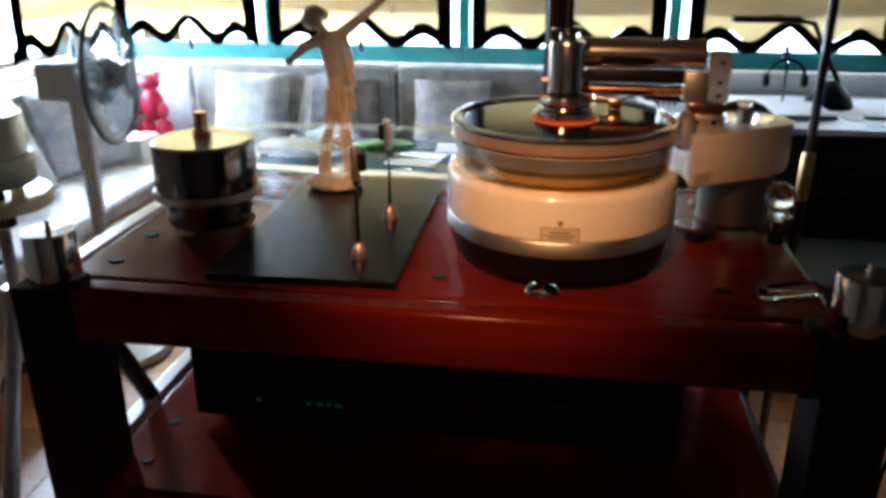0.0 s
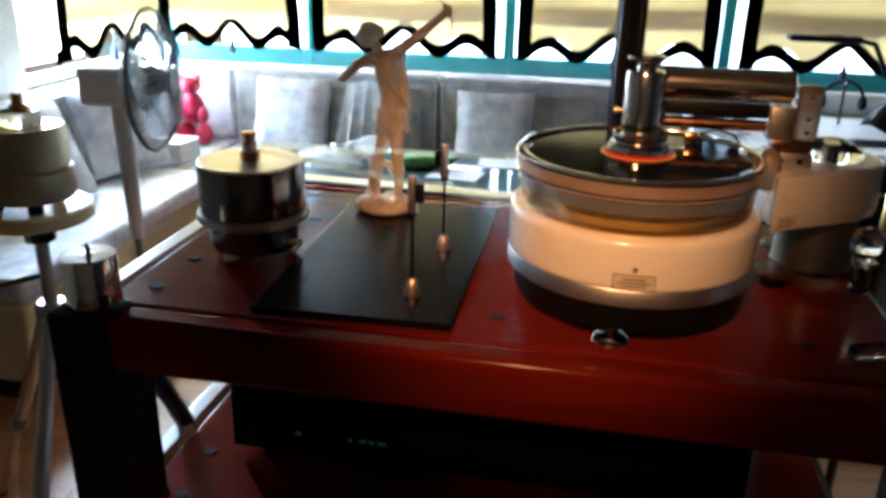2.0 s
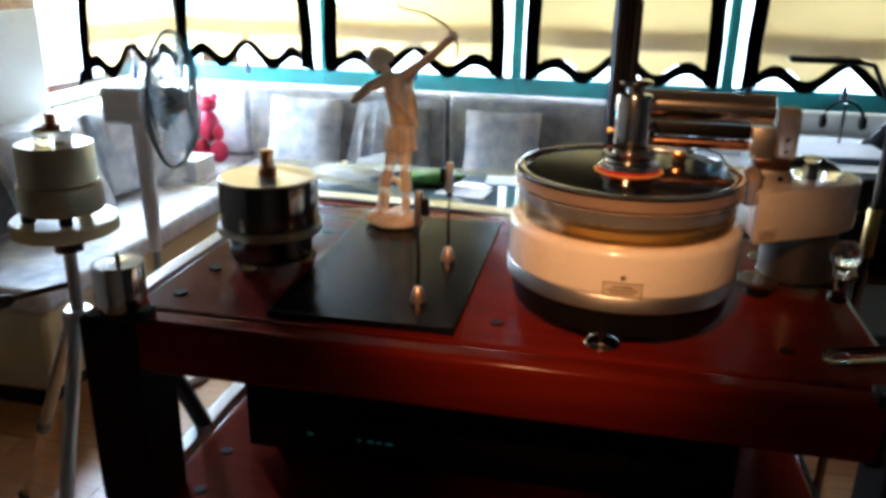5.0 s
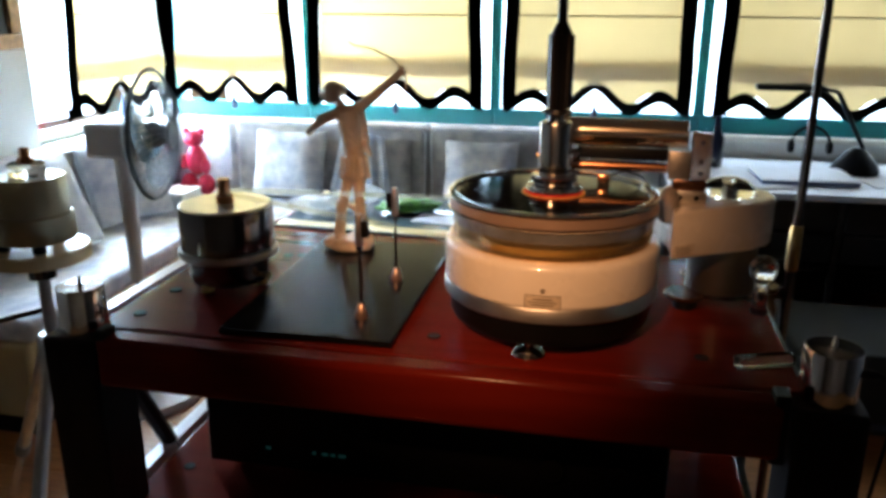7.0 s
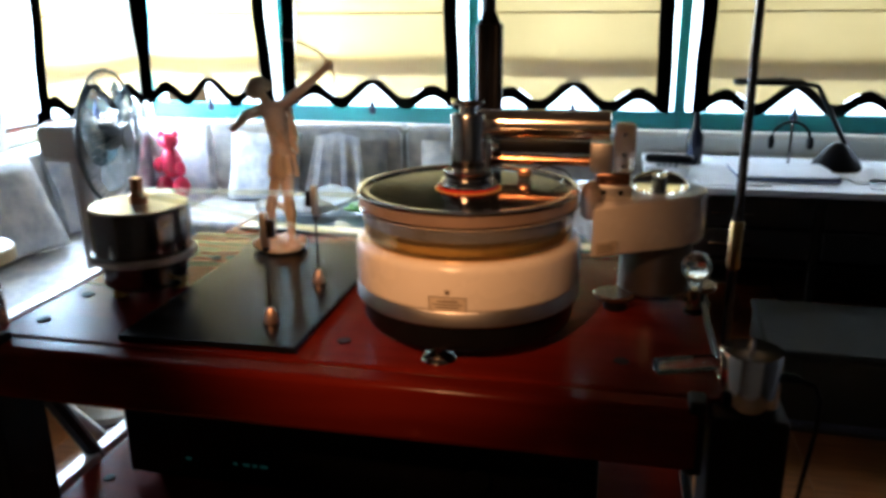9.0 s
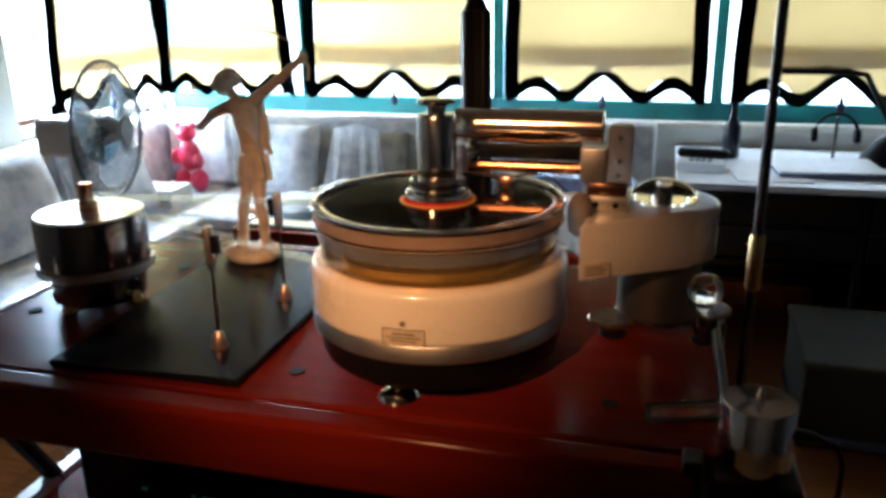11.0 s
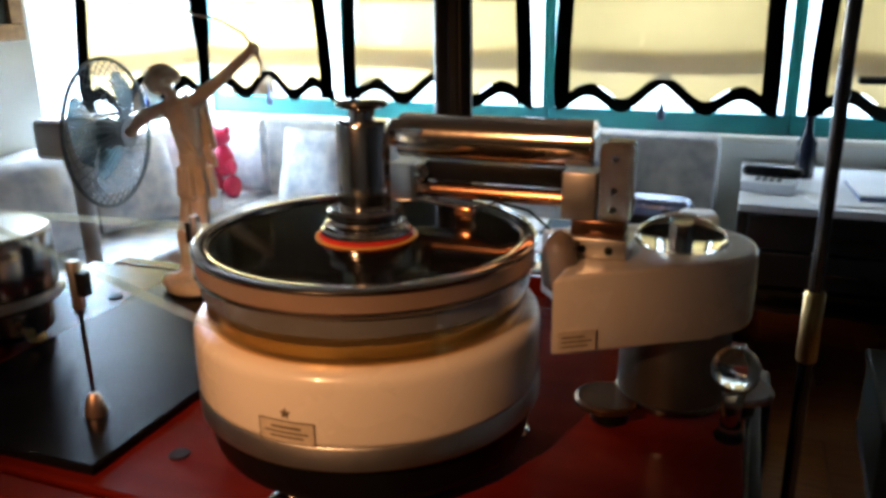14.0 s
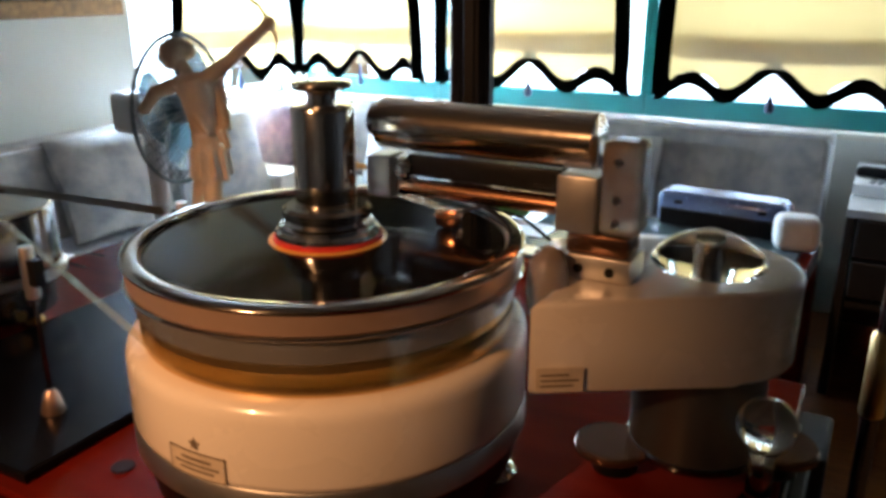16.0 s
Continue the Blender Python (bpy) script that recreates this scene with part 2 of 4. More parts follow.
def box(x0, x1, y0, y1, z0, z1, bevel=0.0, segs=2, bm=None):
    bm2 = bmesh.new()
    bmesh.ops.create_cube(bm2, size=1)
    for v in bm2.verts:
        v.co = ((x0 + x1) / 2 + v.co.x * (x1 - x0), (y0 + y1) / 2 + v.co.y * (y1 - y0), (z0 + z1) / 2 + v.co.z * (z1 - z0))
    if bevel:
        bmesh.ops.bevel(bm2, geom=bm2.edges[:], offset=bevel, segments=segs, profile=0.5, affect="EDGES")
    return merged(bm, bm2)


def merged(bm, bm2):
    if bm is None:
        return bm2
    me = bpy.data.meshes.new("tmp")
    bm2.to_mesh(me)
    bm2.free()
    bm.from_mesh(me)
    bpy.data.meshes.remove(me)
    return bm


def moved(bm, m):
    bmesh.ops.transform(bm, matrix=m, verts=bm.verts[:])
    return bm


def lathe(profile, segs=64, bm=None, m=None, k=1.0):
    """A turned form: (radius, height) from bottom to top, closed at both ends."""
    b = bmesh.new()
    rings = []
    kk = k
    for r, z in profile:
        r *= kk
        rings.append([b.verts.new((r * math.cos(2 * math.pi * k / segs), r * math.sin(2 * math.pi * k / segs), z)) for k in range(segs)])
    for a, c in zip(rings, rings[1:]):
        for k in range(segs):
            b.faces.new((a[k], a[(k + 1) % segs], c[(k + 1) % segs], c[k]))
    b.faces.new(rings[0][::-1])
    b.faces.new(rings[-1])
    if m is not None:
        moved(b, m)
    return merged(bm, b)


def tube(points, radius, segs=10, bm=None):
    """A round bar along points; radius may be a list."""
    b = bmesh.new()
    pts = [Vector(p) for p in points]
    rad = radius if isinstance(radius, (list, tuple)) else [radius] * len(pts)
    rings, up = [], Vector((0, 0, 1))
    for i, p in enumerate(pts):
        d = (pts[min(i + 1, len(pts) - 1)] - pts[max(i - 1, 0)]).normalized()
        u = d.cross(up if abs(d.z) < 0.95 else Vector((1, 0, 0))).normalized()
        w = d.cross(u)
        rings.append([b.verts.new(p + rad[i] * (math.cos(2 * math.pi * k / segs) * u + math.sin(2 * math.pi * k / segs) * w)) for k in range(segs)])
    for a, c in zip(rings, rings[1:]):
        for k in range(segs):
            b.faces.new((a[k], a[(k + 1) % segs], c[(k + 1) % segs], c[k]))
    b.faces.new(rings[0][::-1])
    b.faces.new(rings[-1])
    return merged(bm, b)


def ball(center, radius, squash=(1, 1, 1), bm=None, segs=20):
    b = bmesh.new()
    bmesh.ops.create_uvsphere(b, u_segments=segs, v_segments=segs // 2 + 2, radius=radius)
    for v in b.verts:
        v.co = Vector(center) + Vector((v.co.x * squash[0], v.co.y * squash[1], v.co.z * squash[2]))
    return merged(bm, b)


def slab(outline, z0, z1, bevel=0.0, segs=3):
    """An upright prism over an outline of (x, y)."""
    b = bmesh.new()
    low = [b.verts.new((x, y, z0)) for x, y in outline]
    face = b.faces.new(low)
    up = bmesh.ops.extrude_face_region(b, geom=[face])
    for v in [g for g in up["geom"] if isinstance(g, bmesh.types.BMVert)]:
        v.co.z = z1
    if bevel:
        edges = [e for e in b.edges if abs(e.verts[0].co.z - e.verts[1].co.z) < 1e-6]
        bmesh.ops.bevel(b, geom=edges, offset=bevel, segments=segs, profile=0.5, affect="EDGES")
    return b


def cushion(w, d, h, puff=0.35, n=10, seed=0):
    """A soft square cushion, lying flat, its middle at the origin."""
    b = bmesh.new()
    rnd = random.Random(seed)
    bmesh.ops.create_cube(b, size=1)
    bmesh.ops.subdivide_edges(b, edges=b.edges[:], cuts=n, use_grid_fill=True)
    for v in b.verts:
        x, y, z = v.co * 2
        ex, ey = 1 - abs(x) ** 3, 1 - abs(y) ** 3
        full = (max(ex, 0.02) * max(ey, 0.02)) ** puff
        pinch = 1 - 0.06 * (1 - abs(y)) * abs(x) ** 2
        pinch2 = 1 - 0.06 * (1 - abs(x)) * abs(y) ** 2
        wob = 0.03 * noise.noise(Vector((x * 1.7 + seed, y * 1.7, seed * 3.1)))
        v.co = (x * w / 2 * pinch, y * d / 2 * pinch2, z * h / 2 * (0.12 + 0.88 * full) + wob * h)
    return b

# ---- the room ----
WX0, WX1, WY0, WY1, WZ = -2.56, 3.4, -2.6, 4.62, 2.6
SILL_Z, HEAD_Z = 0.84, 2.02


def structure(name, bm, material, label, parent=None, smooth=False):
    ob = part(name, bm, material, parent, smooth=smooth)
    return tagged(ob, label, name.split("_")[0], kind="structure")


# ceiling is out of view; its warm tone is there for the metals to mirror
structure("ceiling", box(WX0 - 0.2, WX1 + 0.2, WY0 - 0.2, WY1 + 0.2, WZ, WZ + 0.12), CEILWARM, "unseen brown ceiling of the living room, toned for warm reflections")
WIN_A, WIN_B = 3.44, 4.56
wall_w = box(WX0 - 0.2, WX0, WY0 - 0.2, WIN_A, 0, WZ)
box(WX0 - 0.2, WX0, WIN_A, WIN_B, 0, SILL_Z, bm=wall_w)
box(WX0 - 0.2, WX0, WIN_A, WIN_B, HEAD_Z, WZ, bm=wall_w)
box(WX0 - 0.2, WX0, WIN_B, WY1 + 0.2, 0, WZ, bm=wall_w)
structure("wall_west", wall_w, PLASTER, "pale grey-green painted side wall with a window")
sw = thing("window_7", (WX0 - 0.10, (WIN_A + WIN_B) / 2, SILL_Z), "side window with clear glass, frame pale to match the glare", "window", kind="structure", rz=90)
h = (WIN_B - WIN_A) / 2
fr = box(-h, h, -0.03, 0.03, 0.0, 0.05, 0.004)
box(-h, h, -0.03, 0.03, HEAD_Z - SILL_Z - 0.04, HEAD_Z - SILL_Z, 0.004, bm=fr)
box(-h, -h + 0.03, -0.03, 0.03, 0.05, HEAD_Z - SILL_Z - 0.04, 0.004, bm=fr)
box(h - 0.03, h, -0.03, 0.03, 0.05, HEAD_Z - SILL_Z - 0.04, 0.004, bm=fr)
# pale frame colour stands in for the window glare along this strip
part("window_frame", fr, SILL, sw)
pn = part("pane", box(-h + 0.03, h - 0.03, -0.003, 0.003, 0.05, HEAD_Z - SILL_Z - 0.04), GLASS, sw)
pn.visible_shadow = False
part("window_sill", box(-h, h, -0.15, -0.035, -0.03, 0.0, 0.006), SILL, sw)
# out-of-view closing walls, their colours set to shape the bounce light
structure("wall_east", box(WX1, WX1 + 0.2, WY0 - 0.2, WY1 + 0.2, 0, WZ), DARKROOM, "unseen side wall, dark to keep bounce light low")
structure("wall_south", box(WX0, WX1, WY0 - 0.2, WY0, 0, WZ), WARMWALL, "unseen warm brown wall opposite the windows, toned for reflections and fill")
wall_n = box(WX0, WX1, WY1, WY1 + 0.2, 0, SILL_Z)
box(WX0, WX1, WY1, WY1 + 0.2, HEAD_Z, WZ, bm=wall_n)
box(WX0, -2.49, WY1, WY1 + 0.2, SILL_Z, HEAD_Z, bm=wall_n)
box(2.9, WX1, WY1, WY1 + 0.2, SILL_Z, HEAD_Z, bm=wall_n)
structure("wall_north", wall_n, PLASTER, "painted wall under and over a long band of windows")

# teal windows between the mullions
MULLIONS = [-2.49, -1.60, -0.465, 0.675, 1.80, 2.9]
for k, (a, b) in enumerate(zip(MULLIONS, MULLIONS[1:])):
    w = thing("window_%d" % (k + 1), ((a + b) / 2, WY1 + 0.06, SILL_Z), "teal painted wooden window with clear glass", "window", kind="structure")
    h = (b - a) / 2
    fr = box(-h, h, -0.045, 0.035, 0.0, 0.095, 0.006)
    box(-h, h, -0.04, 0.035, HEAD_Z - SILL_Z - 0.07, HEAD_Z - SILL_Z, 0.006, bm=fr)
    box(-h, -h + 0.03, -0.04, 0.035, 0.095, HEAD_Z - SILL_Z - 0.07, 0.003, bm=fr)
    box(h - 0.03, h, -0.04, 0.035, 0.095, HEAD_Z - SILL_Z - 0.07, 0.003, bm=fr)
    part("window_frame", fr, TEAL, w)
    pane = part("pane", box(-h + 0.02, h - 0.02, -0.004, 0.002, 0.09, HEAD_Z - SILL_Z - 0.06), GLASS, w)
    pane.visible_shadow = False
    part("window_sill", box(-h, h, -0.11, -0.05, -0.03, 0.0, 0.006), SILL, w)

# added out-of-view board: keeps reflections in the record and rack dark
structure("trim", box(-2.45, WX1, WY1 - 0.03, WY1, HEAD_Z + 0.02, WZ), DARKROOM, "added unseen dark board over the windows that darkens reflections")

# floor boards
floor = structure("floor", box(WX0, WX1, WY0, WY1, -0.06, -0.012), EBONY, "warm orange-brown polished wooden floor boards")
plank_mesh = None
for iy in range(17):
    y = WY0 + 0.424 * iy
    for ix in range(17):
        x = WX0 + 0.4 * ix - (0.2 if iy % 2 else 0)
        x0, x1 = max(WX0, x), min(WX1, x + 0.398)
        if x1 - x0 < 0.05:
            continue
        if plank_mesh is None or abs(x1 - x0 - 0.398) > 1e-4:
            ob = part("plank", box(-(x1 - x0) / 2, (x1 - x0) / 2, -0.211, 0.211, -0.012, 0.0, 0.0015, 1), FLOORWOOD, floor, at=((x0 + x1) / 2, y + 0.212, 0), smooth=False)
            if abs(x1 - x0 - 0.398) <= 1e-4:
                plank_mesh = ob.data
        else:
            ob = new("plank", plank_mesh)
            ob.parent = floor
            ob.matrix_basis = Matrix.Translation(((x0 + x1) / 2, y + 0.212, 0))


# ---- roman blinds ----
def scallop(u):
    """Height of the lower edge over its lowest point, u from 0 to 1 across the blind."""
    d = abs(u - 0.5) * 2
    if d < 0.38:
        x = d / 0.38
        return 0.004 + 0.140 * (0.5 * (1 - x) ** 1.5 + 0.25 * (1 + math.cos(math.pi * x)))
    return 0.004 + 0.038 * (1 - math.cos(2 * math.pi * (d - 0.38) / 0.62))


def blind(x0, x1, wave=0.0, low=0.925, lean=0.0, at=None, rz=0.0):
    w = x1 - x0
    at = at or ((x0 + x1) / 2, WY1 - 0.048)
    th = thing("roman_blind", (*at, low), "cream roman blind with a charcoal scalloped border", "blind", "roman blinds on the windows", rz=rz)
    nx, rows = 48, []
    top = 2.0 - low
    edge = 0.078
    # the cream cloth: a flat upper field, the doubled fold and the strip below it
    b = bmesh.new()
    zs = [None, 0.175, 0.205, 0.206, 0.25, 0.295, 0.32, 0.40, 0.53, 0.535, 0.54, 0.70, 0.85, 0.855, 0.86, 0.92, 0.98, top]
    ys = [0.0, -0.012, -0.022, -0.034, -0.042, -0.034, -0.012, -0.006, -0.004, -0.014, -0.004, -0.008, -0.004, -0.014, -0.004, -0.006, 0, 0]
    for z, y in zip(zs, ys):
        row = []
        for i in range(nx + 1):
            u = i / nx
            zz = scallop(u) + 0.05 if z is None else z
            sag = 0.018 * math.sin(math.pi * u) if z is not None and z < 0.33 else 0.0
            ww = wave * math.sin(zz * 7 + 0.6) * (u - 0.5) * 2
            crease = 0.006 * noise.noise(Vector((u * 5 + x0, zz * 4, x0)))
            row.append(b.verts.new((-w / 2 + edge * 0.8 + (w - edge * 1.6) * u + ww, y - crease, zz - sag * 0.5 + lean * (u - 0.5))))
        rows.append(row)
    for r, q in zip(rows, rows[1:]):
        for i in range(nx):
            b.faces.new((r[i], r[i + 1], q[i + 1], q[i]))
    part("cloth", b, BLIND, th)
    f = bmesh.new()
    fold = [[f.verts.new((-w / 2 + edge * 0.9 + (w - edge * 1.8) * i / 24, y, z - 0.009 * math.sin(math.pi * i / 24))) for i in range(25)] for z, y in ((0.205, -0.006), (0.25, -0.002), (0.30, -0.002))]
    for r, q in zip(fold, fold[1:]):
        for i in range(24):
            f.faces.new((r[i], r[i + 1], q[i + 1], q[i]))
    part("folded_layer", f, BLIND, th)
    for zb in (0.535, 0.855):
        part("batten", box(-w / 2 + edge, w / 2 - edge, -0.006, 0.002, zb - 0.004, zb + 0.004), BORDER, th)
    # dark border along the scalloped foot
    b = bmesh.new()
    lo, hi = [], []
    for i in range(97):
        u = i / 96
        z = scallop(u) + lean * (u - 0.5)
        lo.append(b.verts.new((-w / 2 + w * u, -0.006, z)))
        hi.append(b.verts.new((-w / 2 + w * u, -0.006, z + 0.066)))
    for i in range(96):
        b.faces.new((lo[i], lo[i + 1], hi[i + 1], hi[i]))
    bmesh.ops.solidify(b, geom=b.faces[:], thickness=0.003)
    part("border", b, BORDER, th, "charcoal cloth border")
    for side in (-1, 1):
        b = bmesh.new()
        cols = [[], []]
        for k in range(41):
            z = 0.03 + (top - 0.03) * k / 40
            ww = wave * math.sin(z * 7 + 0.6) * side
            y = -0.05
            xo = side * w / 2 + ww + 0.004 * noise.noise(Vector((z * 4, x0, side)))
            cols[0].append(b.verts.new((xo, y, z + lean * side * 0.5)))
            cols[1].append(b.verts.new((xo - side * edge, y, z + lean * side * 0.5)))
        for k in range(40):
            b.faces.new((cols[0][k], cols[0][k + 1], cols[1][k + 1], cols[1][k]))
        bmesh.ops.solidify(b, geom=b.faces[:], thickness=0.003)
        part("border", b, BORDER, th, "charcoal cloth border")
    part("headrail", box(-w / 2, w / 2, -0.04, 0.048, top - 0.02, top + 0.03, 0.003), BORDER, th)
    # pull drop under the middle point
    d = lathe([(0.002, 0.018), (0.016, 0.024), (0.022, 0.045), (0.015, 0.078), (0.005, 0.108), (0.003, 0.145)], 14, m=pose(0, -0.012, -0.045))
    part("pull_drop", d, NAVY, th, "dark drop-shaped pull")
    return th


blind(-0.475, 0.475, wave=0.02, low=0.93, at=(WX0 + 0.05, 4.072), rz=90.0)
blind(-2.48, -1.64, wave=0.012)
blind(-1.555, -0.525, wave=0.007)
blind(-0.405, 0.615, wave=0.005)
blind(0.735, 1.76, wave=0.006)
blind(1.85, 2.86, wave=0.005)

# framed picture on the side wall
pic = thing("framed_picture", (WX0, 2.84, 1.313), "dark painting in a gilt wooden frame on the wall", "picture")
fr = box(0.0, 0.035, -0.55, 0.55, 0.0, 0.075, 0.010)
box(0.0, 0.035, -0.55, 0.55, 0.69, 0.765, 0.010, bm=fr)
box(0.0, 0.035, -0.55, -0.475, 0.075, 0.69, 0.006, bm=fr)
box(0.0, 0.035, 0.475, 0.55, 0.075, 0.69, 0.006, bm=fr)
part("frame", fr, GILT, pic, "gilt frame")
part("canvas", box(0.004, 0.014, -0.475, 0.475, 0.075, 0.69), CANVAS, pic)

# ---- sofas and cushions ----


def sofa(name, at, length, depth, backs, rz, label, material=SOFA, back_h=0.42, seat_h=0.45):
    th = thing(name, at, label, "sofa", rz=rz)
    part("plinth", box(0, length, 0.03, depth, 0, 0.06, 0.004), DARKWOOD, th, "dark wooden plinth")
    part("base", box(0, length, 0, depth, 0.06, seat_h - 0.09, 0.02, 3), PANEL, th, "ochre panelled base")
    n = len(backs) - 1
    for a, b in zip(backs, backs[1:]):
        s = box(a + 0.005, b - 0.005, -0.015, depth - 0.12, seat_h - 0.09, seat_h, 0.03, 4)
        part("seat_cushion", s, PALE, th, "pale cotton seat cushion")
        k = box(a + 0.006, b - 0.006, depth - 0.20, depth - 0.02, seat_h - 0.02, seat_h + back_h, 0.035, 4)
        bc = part("back_cushion", k, material, th, "grey patterned back cushion")
        zt, yf = seat_h + back_h - 0.012, depth - 0.195
        part("piping", tube([(a + 0.02, yf, seat_h + 0.02), (a + 0.016, yf, zt - 0.03), (a + 0.04, yf, zt), (b - 0.04, yf, zt), (b - 0.016, yf, zt - 0.03), (b - 0.02, yf, seat_h + 0.02)], 0.006, 8), PALE, bc, "white piping")
    return th


sofa("window_sofa", (-1.95, 3.72, 0), 2.35, 0.78, [0, 1.165, 2.35], 0, "long grey damask window sofa with pale seat")
sofa("side_sofa", (-1.78, 2.25, 0), 1.45, 0.76, [0, 1.45], 90, "pale side sofa with patterned back and ochre base", SOFA, 0.40)
corner = thing("corner_sofa", (-2.53, 3.72, 0), "pale corner seat joining the two sofas", "sofa")
part("base", box(0, 0.57, 0, 0.78, 0, 0.30, 0.02), SILL, corner)
part("seat_cushion", box(0.0, 0.575, 0.0, 0.77, 0.30, 0.45, 0.03, 3), PALE, corner)
part("back_cushion", box(0.17, 0.575, 0.60, 0.76, 0.45, 0.86, 0.035, 4), PALE, corner)
part("back_cushion", box(0.0, 0.16, 0.0, 0.76, 0.45, 0.84, 0.035, 4), PALE, corner)


def pillow(at, size, tilt, yaw, material, label, seed):
    p = thing("throw_pillow", at, label, "pillow", "pillows on the sofas", rz=yaw)
    part("cover", cushion(size, size * 0.92, 0.15, seed=seed), material, p, at=pose(0, 0, size * 0.46, 90 - tilt, 0, 0))
    return p


pillow((-0.47, 4.20, 0.45), 0.40, 18, 3, PALE, "pale blue-grey patterned pillow leaning on the sofa", 1)
pillow((-1.57, 4.20, 0.45), 0.42, 16, -4, PALE, "pale blue-grey patterned pillow leaning on the sofa", 2)
pillow((-2.20, 3.56, 0.45), 0.44, 22, 70, PALE, "pale patterned pillow on the side sofa", 3)
pillow((-2.22, 2.96, 0.45), 0.46, 26, 80, SOFA, "grey patterned pillow on the side sofa", 4)
pillow((-1.06, 4.24, 0.45), 0.38, 15, 8, SOFA, "round-cornered grey pillow beneath a white cloth", 6)
cloth = thing("white_cloth", (-1.12, 4.10, 0.45), "white cloth draped over a pillow on the sofa", "cloth")
b = bmesh.new()
grid = []
for i in range(15):
    row = []
    for j in range(15):
        u, v = i / 14 - 0.5, j / 14
        spread = 0.20 + 0.10 * (1 - v)
        row.append(b.verts.new((u * 2 * spread * 0.62, 0.09 * v + 0.018 * math.sin(u * 26) * (1.2 - v) - 0.03, 0.004 + 0.40 * v - 0.05 * abs(u) * v)))
    grid.append(row)
for i in range(14):
    for j in range(14):
        b.faces.new((grid[i][j], grid[i + 1][j], grid[i + 1][j + 1], grid[i][j + 1]))
bmesh.ops.solidify(b, geom=b.faces[:], thickness=0.006)
part("drape", b, PALE, cloth)

# crimson stacked ornament on a white box in the corner
orn = thing("crimson_ornament", (-2.14, 4.18, 0.45), "glossy crimson lumpy ornament standing on the sofa", "ornament")
for nm, c, r, q in (("head", (0, 0, 0.325), 0.052, (1.1, 1, 0.9)), ("ear", (-0.045, 0, 0.365), 0.022, (1, 0.8, 1)), ("ear", (0.045, 0, 0.365), 0.022, (1, 0.8, 1)), ("body", (0.005, 0, 0.20), 0.075, (0.8, 0.8, 1.2)), ("arm", (-0.065, -0.02, 0.19), 0.03, (1, 1, 1.5)), ("arm", (0.07, -0.02, 0.17), 0.03, (1, 1, 1.5)), ("leg", (-0.045, -0.01, 0.062), 0.05, (1, 1, 1.25)), ("leg", (0.06, -0.01, 0.062), 0.05, (1, 1, 1.25))):
    part(nm, ball(c, r, q), PINK, orn)
bx = thing("white_box", (-2.16, 3.86, 0.45), "small white cardboard box on the sofa seat", "box")
part("carton", box(-0.16, 0.16, -0.10, 0.10, 0, 0.09, 0.004), PAPER, bx)
part("lid", box(-0.163, 0.163, -0.103, 0.103, 0.09, 0.10, 0.003), PAPER, bx)

# ---- table behind the rack ----
tab = thing("glass_table", (-1.22, 3.02, 0), "dark red wooden table with a glass top and cream rim", "table", rz=-3)
part("frame", box(0, 1.62, 0, 0.05, 0.555, 0.62, 0.006), CHERRY, tab, "dark red front rail")
part("rim", box(0.05, 1.57, 0.052, 0.13, 0.60, 0.632, 0.003), CREAM, tab, "cream inner rim")
part("frame", box(0, 1.62, 0.66, 0.71, 0.555, 0.62, 0.006), CREAM, tab, "cream back rail")
part("frame", box(0, 0.05, 0.05, 0.66, 0.555, 0.62, 0.006), CHERRY, tab)
part("frame", box(1.57, 1.62, 0.05, 0.66, 0.555, 0.62, 0.006), CHERRY, tab)
part("glass_top", box(0.04, 1.58, 0.04, 0.67, 0.621, 0.629, 0.002), mat("smoked_glass", (0.10, 0.14, 0.15), 0.05, vary=0.05), tab, "dark glass top")
part("shelf", box(0.06, 1.56, 0.07, 0.64, 0.30, 0.325, 0.004), CHERRY, tab)
for x in (0.0, 1.56):
    for y in (0.0, 0.65):
        part("leg", box(x, x + 0.06, y, y + 0.06, 0, 0.555, 0.006), CHERRY, tab)


def heap(name, at, size, label, category, material, seed, rz=0.0, group=""):
    """A crumpled soft package."""
    th = thing(name, at, label, category, group, rz=rz)
    b = bmesh.new()
    bmesh.ops.create_icosphere(b, subdivisions=4, radius=1)
    for v in b.verts:
        f = 1 + 0.22 * noise.noise(v.co * 2.2 + Vector((seed, 0, 0))) + 0.08 * noise.noise(v.co * 6 + Vector((0, seed, 0)))
        v.co = (v.co.x * size[0] * f, v.co.y * size[1] * f, max(-0.9, v.co.z) * size[2] * f)
    low = min(v.co.z for v in b.verts)
    for v in b.verts:
        v.co.z -= low
    part("wrapping", b, material, th)
    return th


CLEARBAG = film("clear_bag", (0.9, 0.92, 0.92), 0.45, 0.15)
heap("green_package", (-0.66, 3.37, 0.63), (0.14, 0.07, 0.03), "crumpled green printed package on the table", "package", GREEN, 3.0, 18)
heap("plastic_bag", (-1.02, 3.30, 0.63), (0.17, 0.12, 0.035), "crumpled clear plastic bag on the table", "bag", CLEARBAG, 8.0, 5, "bags on the table")
heap("plastic_bag", (-0.93, 3.50, 0.63), (0.12, 0.09, 0.04), "crumpled clear plastic bag on the table", "bag", CLEARBAG, 12.0, 40, "bags on the table")
